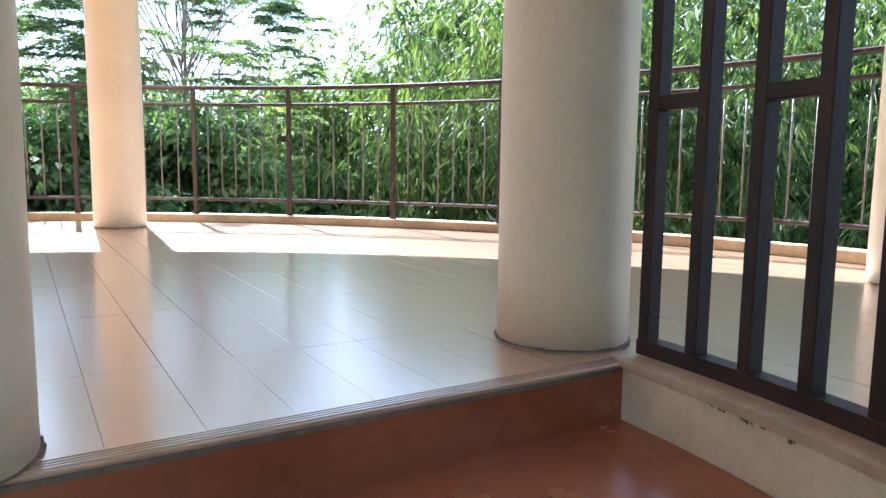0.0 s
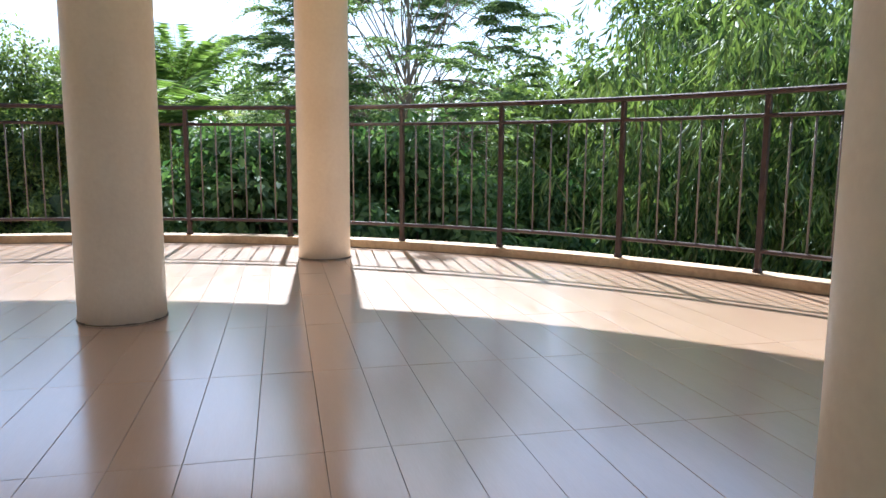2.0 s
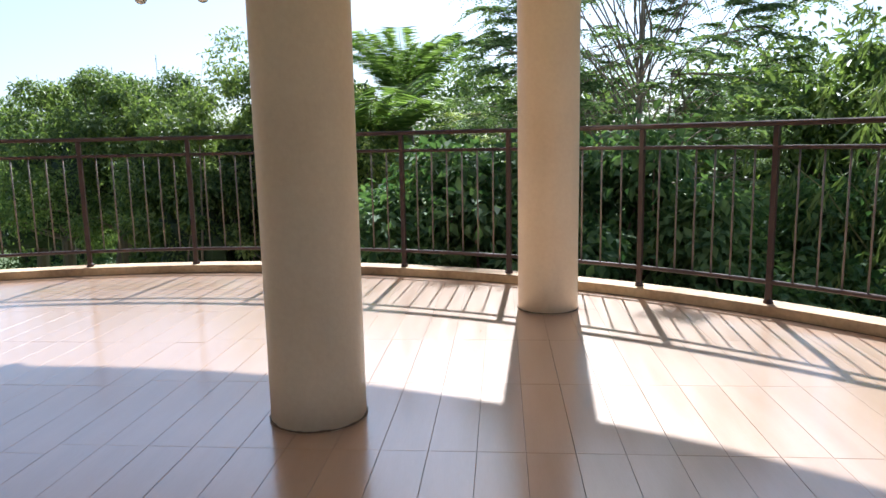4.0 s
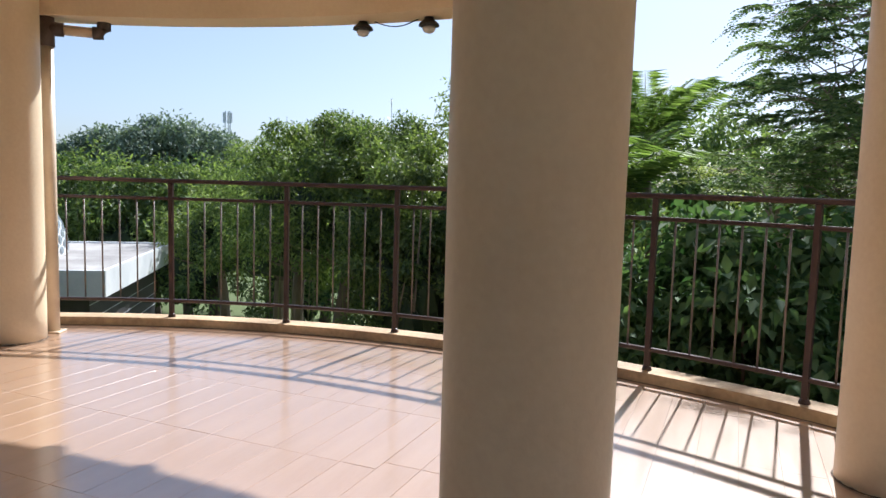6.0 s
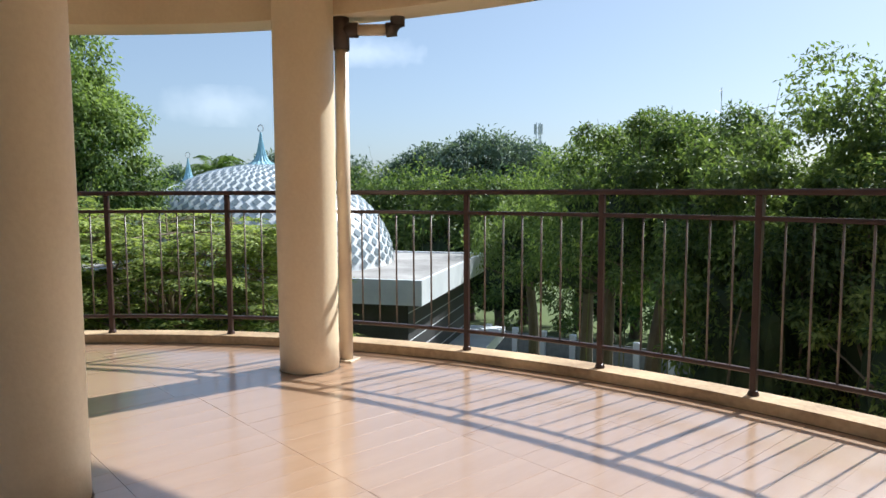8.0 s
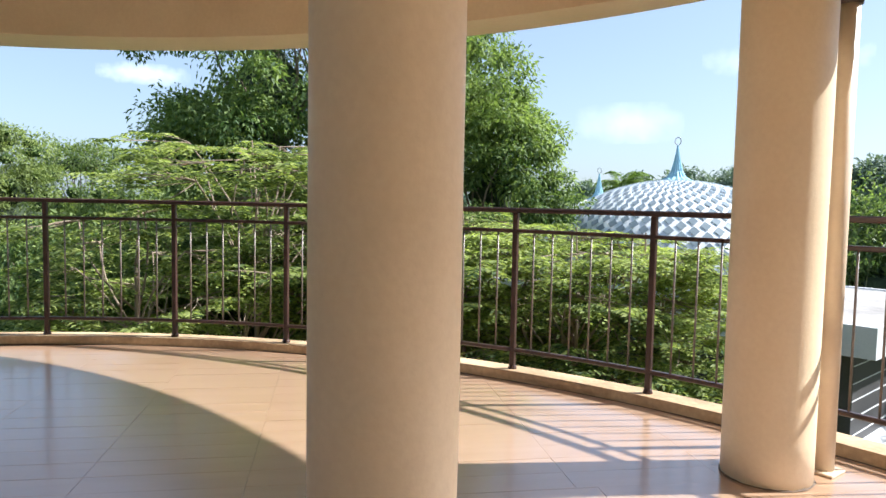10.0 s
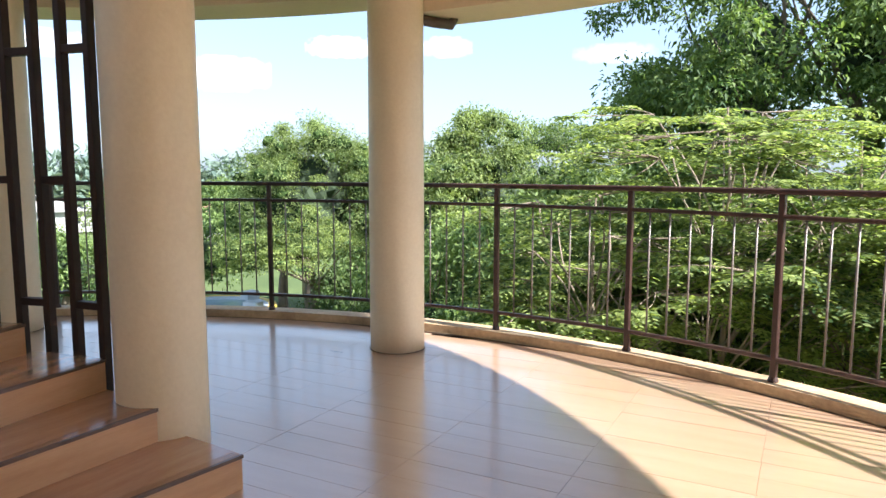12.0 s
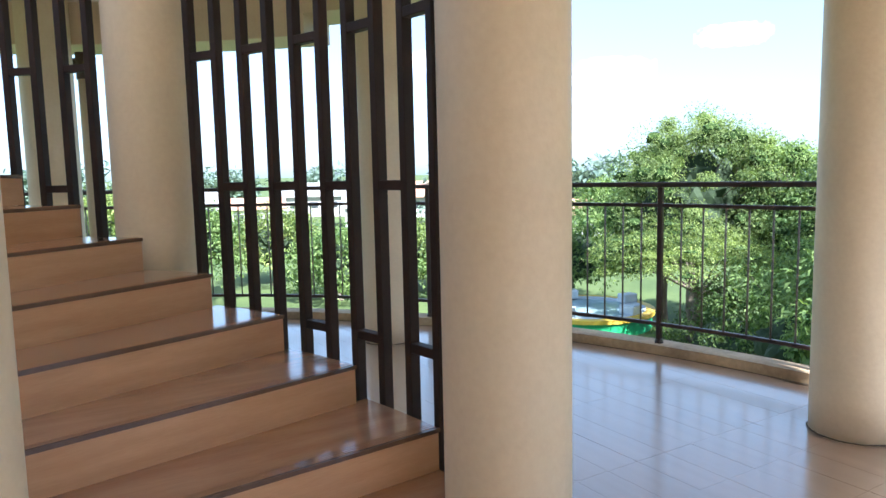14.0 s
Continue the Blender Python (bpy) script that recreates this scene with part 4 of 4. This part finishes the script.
for j in range(N_UP):
    for i in range(N_AROUND):
        shell.faces.new([shell.verts.new(dome_point(*q)) for q in ((i, j), (i + 1, j), (i + 1, j + 1), (i, j + 1))])
for j in range(0, N_UP - 1):
    for i in range(N_AROUND):
        if (i + j) % 2 == 0 and j > 0:
            dark.faces.new([dark.verts.new(dome_point(*q, 0.025)) for q in ((i, j - 0.92), (i + 0.46, j), (i, j + 0.92), (i - 0.46, j))])
dome = part("dome", shell, DOMEWHITE, hall, "white dome with grey lozenges")
part("lozenge_pattern", dark, DOMEGREY, dome, "grey lozenge tiles")


def spire(c, z, k, parent):
    bm = bmesh.new()
    prof = ((0.72, -0.08), (0.55, 0.02), (0.36, 0.14), (0.23, 0.38), (0.14, 0.75), (0.07, 1.15), (0.03, 1.45))
    seg = 32
    rr = [[bm.verts.new((c.x + k * r * (1 + 0.07 * (-1) ** i) * math.cos(2 * math.pi * i / seg), c.y + k * r * (1 + 0.07 * (-1) ** i) * math.sin(2 * math.pi * i / seg), z + k * h)) for i in range(seg)] for r, h in prof]
    for p, q in zip(rr, rr[1:]):
        for i in range(seg):
            bm.faces.new((p[i], p[(i + 1) % seg], q[(i + 1) % seg], q[i]))
    part("spire", bm, SPIRE, parent, "pale blue fluted spire")
    ring = bmesh.new()
    tube(ring, [(c.x + 0.13 * k * math.cos(t) * 0.74, c.y + 0.13 * k * math.cos(t) * 0.67, z + k * 1.62 + 0.15 * k * math.sin(t)) for t in np.linspace(-1.2, 4.4, 18)], 0.022 * k, 6)
    part("finial", ring, SILVER, parent, "silver crescent ring on the spire")


spire(dome_c, ROOF_Z + DOME_H, 0.79, hall)
second = thing("small_dome", "small white dome with a pale spire farther off", "building")
sx, sy = spot_at(EYE_NW, 158.2, 42)
part("dome", lathe(bmesh.new(), [(3.0 * math.cos(radians(e)), -0.9 + 2.7 * math.sin(radians(e))) for e in (0, 15, 30, 45, 60, 72, 82, 88)], 32, (sx, sy, 0)), DOMEWHITE, second, smooth=True)
part("drum", lathe(bmesh.new(), ((3.4, GROUND_Z), (3.4, -0.9), (3.0, -0.88)), 32, (sx, sy, 0)), WHITE, second)
spire(Vector((sx, sy, 0)), 1.75, 1.0, second)

# fence beyond the hall
fence = thing("fence", "grey mesh fence with pale posts below the wood", "fence")
fa, fb = Vector((*spot_at(EYE_NW, 136.5, 36), GROUND_Z)), Vector((*spot_at(EYE_NW, 117, 31), GROUND_Z))
turn = math.degrees(math.atan2(fb.y - fa.y, fb.x - fa.x))
span = (fb - fa).length
for i in range(9):
    p = fa.lerp(fb, i / 8)
    ob = part("post", box(bmesh.new(), (0, 0, 0.75), (0.30, 0.22, 1.5), 0, 0.02), WHITE, fence)
    ob.matrix_basis = Matrix.Translation(p) @ pose(0, 0, 0, 0, 0, turn)
    if i < 8:
        q = fa.lerp(fb, (i + 0.5) / 8)
        ob = part("panel", box(bmesh.new(), (0, 0, 0.65), (span / 8 - 0.3, 0.06, 1.25), 0, 0.01), MESHGREY, fence)
        ob.matrix_basis = Matrix.Translation(q) @ pose(0, 0, 0, 0, 0, turn)
path_bm = bmesh.new()
box(path_bm, (*((fa + fb) / 2 + Vector((1.2, -2.2, 0.03))).xy, GROUND_Z + 0.04), (span + 4, 3.2, 0.08), turn)
tagged(part("pavement", path_bm, ROOFTOP), "grey concrete path along the fence", "path", kind="structure")

# radio mast, roofs and the round pool
mast = thing("radio_mast", "distant pale lattice radio mast", "mast")
mx, my = spot_at(EYE_NW, 130.4, 130)
bm = bmesh.new()
for k in range(3):
    a = 2 * math.pi * k / 3
    tube(bm, ((mx + 0.8 * math.cos(a), my + 0.8 * math.sin(a), GROUND_Z), (mx + 0.45 * math.cos(a), my + 0.45 * math.sin(a), 13.4)), 0.10, 5)
for k in range(18):
    a, z = 2 * math.pi * k / 3, -4 + k * 0.95
    tube(bm, ((mx + 0.6 * math.cos(a), my + 0.6 * math.sin(a), z), (mx + 0.6 * math.cos(a + 2.1), my + 0.6 * math.sin(a + 2.1), z + 0.9)), 0.06, 4)
for k in range(3):
    a = 2 * math.pi * k / 3
    box(bm, (mx + 0.7 * math.cos(a), my + 0.7 * math.sin(a), 12.2), (0.3, 0.3, 1.8))
part("lattice", bm, WHITE, mast)


def house(az, d, w, h, wall, roof, label, eye=EYE_SW, base=GROUND_Z):
    x, y = spot_at(eye, az, d)
    b = thing("house", label, "house", "far houses")
    t = az + 90
    part("wall", box(bmesh.new(), (0, 0, h / 2), (w, w * 0.7, h)), wall, b)
    bm = bmesh.new()
    q = [bm.verts.new(p) for p in ((-w * 0.56, -w * 0.42, h), (w * 0.56, -w * 0.42, h), (w * 0.56, w * 0.42, h), (-w * 0.56, w * 0.42, h), (-w * 0.56, 0, h + w * 0.22), (w * 0.56, 0, h + w * 0.22))]
    for f in ((0, 1, 5, 4), (2, 3, 4, 5), (0, 4, 3), (1, 2, 5), (3, 2, 1, 0)):
        bm.faces.new([q[k] for k in f])
    part("roof", bm, roof, b)
    for k in range(3):
        part("window", box(bmesh.new(), ((k - 1) * w * 0.3, -w * 0.352, h * 0.6), (w * 0.14, 0.05, h * 0.3)), GLASS, b)
        part("window", box(bmesh.new(), ((k - 1) * w * 0.3, w * 0.352, h * 0.6), (w * 0.14, 0.05, h * 0.3)), GLASS, b)
    b.matrix_basis = pose(x, y, base, 0, 0, t)


house(129.7, 75, 7, 7.3, TOWN, ORANGE, "far house with an orange tiled roof", EYE_NW)
for i, (az, d, w, h) in enumerate(((225.5, 95, 9, 5.0), (230.5, 130, 12, 6.4), (236, 110, 10, 5.2), (240.5, 140, 14, 7.2), (244.0, 118, 10, 5.6), (249.0, 150, 13, 7.6), (253.5, 125, 9, 5.4), (258.5, 140, 12, 6.8))):
    house(az, d, w, h * 0.55, TOWN, ORANGE if i % 3 == 0 else ROOFTOP, "far pale house among treetops")
sign = thing("banner_stand", "distant red and white banner panels", "banner")
bx, by = spot_at(EYE_SW, 244.7, 62)
part("panel", box(bmesh.new(), (bx, by, -1.7), (1.1, 0.2, 3.0), 155), RED, sign)
part("panel", box(bmesh.new(), (bx - 1.3, by + 0.5, -1.9), (0.8, 0.2, 2.6), 155), WHITE, sign)
part("pole", tube(bmesh.new(), ((bx, by, GROUND_Z), (bx, by, -0.1)), 0.09, 8), WHITE, sign)
part("pole", tube(bmesh.new(), ((bx - 1.3, by + 0.5, GROUND_Z), (bx - 1.3, by + 0.5, -0.3)), 0.09, 8), WHITE, sign)
pool = thing("round_pool", "round garden pool with a yellow rim and green side", "pool")
px, py = spot_at(EYE_SW, 227.0, 39.5)
part("basin", lathe(bmesh.new(), ((3.6, 0.0), (3.6, 0.75), (3.5, 0.8)), 48, (px, py, GROUND_Z)), GREENPAINT, pool)
part("rim", lathe(bmesh.new(), ((3.75, 0.75), (3.75, 0.95), (3.3, 0.97), (3.3, 0.80)), 48, (px, py, GROUND_Z)), YELLOW, pool)
part("inner_wall", lathe(bmesh.new(), ((3.28, 0.7), (3.28, 0.965), (2.9, 0.985), (2.9, 0.7)), 48, (px, py, GROUND_Z)), WHITE, pool)
part("water", lathe(bmesh.new(), ((2.95, 0.7), (2.95, 0.86), (0.05, 0.862)), 48, (px, py, GROUND_Z)), POOLWATER, pool)
for k in range(5):
    a = 0.5 + 1.25 * k
    part("block", box(bmesh.new(), (px + 2.9 * math.cos(a), py + 2.9 * math.sin(a), GROUND_Z + 1.2), (0.9, 0.7, 0.5), math.degrees(a), 0.05), WHITE, pool)


# ---- clouds ----
def cloud(az, el, w, h, seed, thick, d=900):
    x, y = spot_at((-3, 3), az, d)
    z = d * math.tan(radians(el))
    me = bpy.data.meshes.new("cloud")
    me.from_pydata([(-1, 0, -1), (1, 0, -1), (1, 0, 1), (-1, 0, 1)], [], [(0, 1, 2, 3)])
    m = bpy.data.materials.new("cloud_vapour")
    m.use_nodes = True
    n, l = m.node_tree.nodes, m.node_tree.links
    tc, ns, ln = n.new("ShaderNodeTexCoord"), n.new("ShaderNodeTexNoise"), n.new("ShaderNodeVectorMath")
    ln.operation = "LENGTH"
    l.new(tc.outputs["Object"], ln.inputs[0])
    mp = n.new("ShaderNodeMapping")
    mp.inputs["Location"].default_value = (seed, 0, seed * 2)
    mp.inputs["Scale"].default_value = (w / h, 1, 1)
    l.new(tc.outputs["Object"], mp.inputs[0])
    l.new(mp.outputs[0], ns.inputs["Vector"])
    ns.inputs["Scale"].default_value, ns.inputs["Detail"].default_value = 1.1, 6
    sub = n.new("ShaderNodeMath")
    sub.operation = "SUBTRACT"
    l.new(ns.outputs["Fac"], sub.inputs[0])
    l.new(ln.outputs["Value"], sub.inputs[1])
    mr = n.new("ShaderNodeMapRange")
    mr.inputs["From Min"].default_value, mr.inputs["From Max"].default_value, mr.inputs["To Max"].default_value = -0.62, 0.35, thick
    l.new(sub.outputs[0], mr.inputs["Value"])
    em, tr, mx = n.new("ShaderNodeEmission"), n.new("ShaderNodeBsdfTransparent"), n.new("ShaderNodeMixShader")
    em.inputs[0].default_value, em.inputs[1].default_value = (1, 0.98, 0.95, 1), 1.0
    l.new(mr.outputs[0], mx.inputs[0])
    l.new(tr.outputs[0], mx.inputs[1])
    l.new(em.outputs[0], mx.inputs[2])
    l.new(mx.outputs[0], n["Material Output"].inputs[0])
    me.materials.append(m)
    ob = tagged(new("cloud", me), "small soft white cloud", "cloud", kind="structure")
    ob.matrix_basis = pose(x, y, z, 0, 0, az - 90) @ Matrix.Diagonal((w, 1, h, 1))


for i, (az, el, w, h, thick) in enumerate(((-135.3, 7.5, 52, 22, 0.9), (-144.0, 9.8, 44, 14, 0.8), (-152.5, 9.9, 34, 14, 0.5), (-165.9, 9.2, 52, 13, 0.22), (156.0, 6.6, 66, 26, 0.12), (-122, 9.0, 60, 16, 0.7), (-172, 6.0, 66, 13, 0.12), (145, 11, 90, 20, 0.15))):
    cloud(az, el, w, h, 3.1 * i + 1, thick)



# ---- floor tiles ----
TILE_W, TILE_L, JOINT = 0.2070, 0.8230, 0.0014
X0, Y0, Y0_MID, Y0_WEST = 0.803, 1.668, 1.578, 1.464


def clip(poly, nx, ny, d):
    """Keeps the part of a convex polygon with nx * x + ny * y <= d."""
    out = []
    for (ax, ay), (bx, by) in zip(poly, poly[1:] + poly[:1]):
        fa, fb = nx * ax + ny * ay - d, nx * bx + ny * by - d
        if fa <= 0:
            out.append((ax, ay))
        if (fa < 0 < fb) or (fb < 0 < fa):
            k = fa / (fa - fb)
            out.append((ax + k * (bx - ax), ay + k * (by - ay)))
    return out


tile_rnd = random.Random(2)
whole = bmesh.new()
prism(whole, [(-TILE_W / 2 + JOINT / 2, -TILE_L / 2 + JOINT / 2), (TILE_W / 2 - JOINT / 2, -TILE_L / 2 + JOINT / 2), (TILE_W / 2 - JOINT / 2, TILE_L / 2 - JOINT / 2), (-TILE_W / 2 + JOINT / 2, TILE_L / 2 - JOINT / 2)], -0.012, 0.0)
bmesh.ops.bevel(whole, geom=[e for e in whole.edges if all(abs(q.co.z) < 1e-6 for q in e.verts)], offset=0.0012, segments=1, affect="EDGES")
whole_me = bpy.data.meshes.new("tile")
whole.to_mesh(whole_me)
whole.free()
whole_me.materials.append(TILE)
rest = bmesh.new()
singles = 0
for i in range(-46, 24):
    x = X0 + (i + 0.5) * TILE_W
    y_start = Y0_WEST if x < -5.0 else Y0_MID if x < -1.0 else Y0
    for j in range(-10, 9):
        y = y_start + (j + 0.5) * TILE_L
        hx, hy = TILE_W / 2 - JOINT / 2, TILE_L / 2 - JOINT / 2
        poly = [(x - hx, y - hy), (x + hx, y - hy), (x + hx, y + hy), (x - hx, y + hy)]
        rs = [math.hypot(px_ - CX, py_ - CY) for px_, py_ in poly]
        if min(rs) > R_FLOOR:
            continue
        plain = max(rs) < R_FLOOR
        if not plain:
            for k in range(8):
                a = math.atan2(y - CY, x - CX) + radians(-9 + 18 * k / 7)
                poly = clip(poly, math.cos(a), math.sin(a), CX * math.cos(a) + CY * math.sin(a) + R_FLOOR)
        pieces = [poly]
        if y - hy < EDGE_Y + 0.066:
            plain = False
            pieces = []
            if x < 1.95 and x > -5.6:
                north = clip(poly, 0, -1, -(EDGE_Y + 0.066))
            else:
                north = poly if y - hy > EDGE_Y else clip(poly, 0, -1, -EDGE_Y)
            if len(north) > 2:
                pieces.append(north)
            south = clip(poly, 0, 1, EDGE_Y - 0.001)
            if len(south) > 2:
                mx_, my_ = sum(p[0] for p in south) / len(south) - CX, sum(p[1] for p in south) / len(south) - CY
                rr = math.hypot(mx_, my_)
                if rr > 3.5:
                    south = clip(south, -mx_ / rr, -my_ / rr, -(CX * mx_ + CY * my_) / rr - 4.02)
                    if len(south) > 2:
                        pieces.append(south)
        if plain and y > 1.2 and math.hypot(x - CX, y - CY) < 5.35 and singles < 300:
            singles += 1
            ob = new("tile", whole_me)
            ob.parent = floor
            ob.matrix_basis = pose(x, y, tile_rnd.uniform(-0.0006, 0.0004), tile_rnd.uniform(-0.01, 0.01), tile_rnd.uniform(-0.02, 0.02), 0)
            continue
        for piece in pieces:
            if len(piece) > 2 and max(math.hypot(p[0] - q[0], p[1] - q[1]) for p in piece for q in piece) > 0.02:
                z = tile_rnd.uniform(-0.0006, 0.0004)
                prism(rest, piece, -0.012, z)
bmesh.ops.remove_doubles(rest, verts=rest.verts, dist=1e-6)
tagged(part("tile_field", rest, TILE, floor), "wood-look plank tiles", kind="stuff")
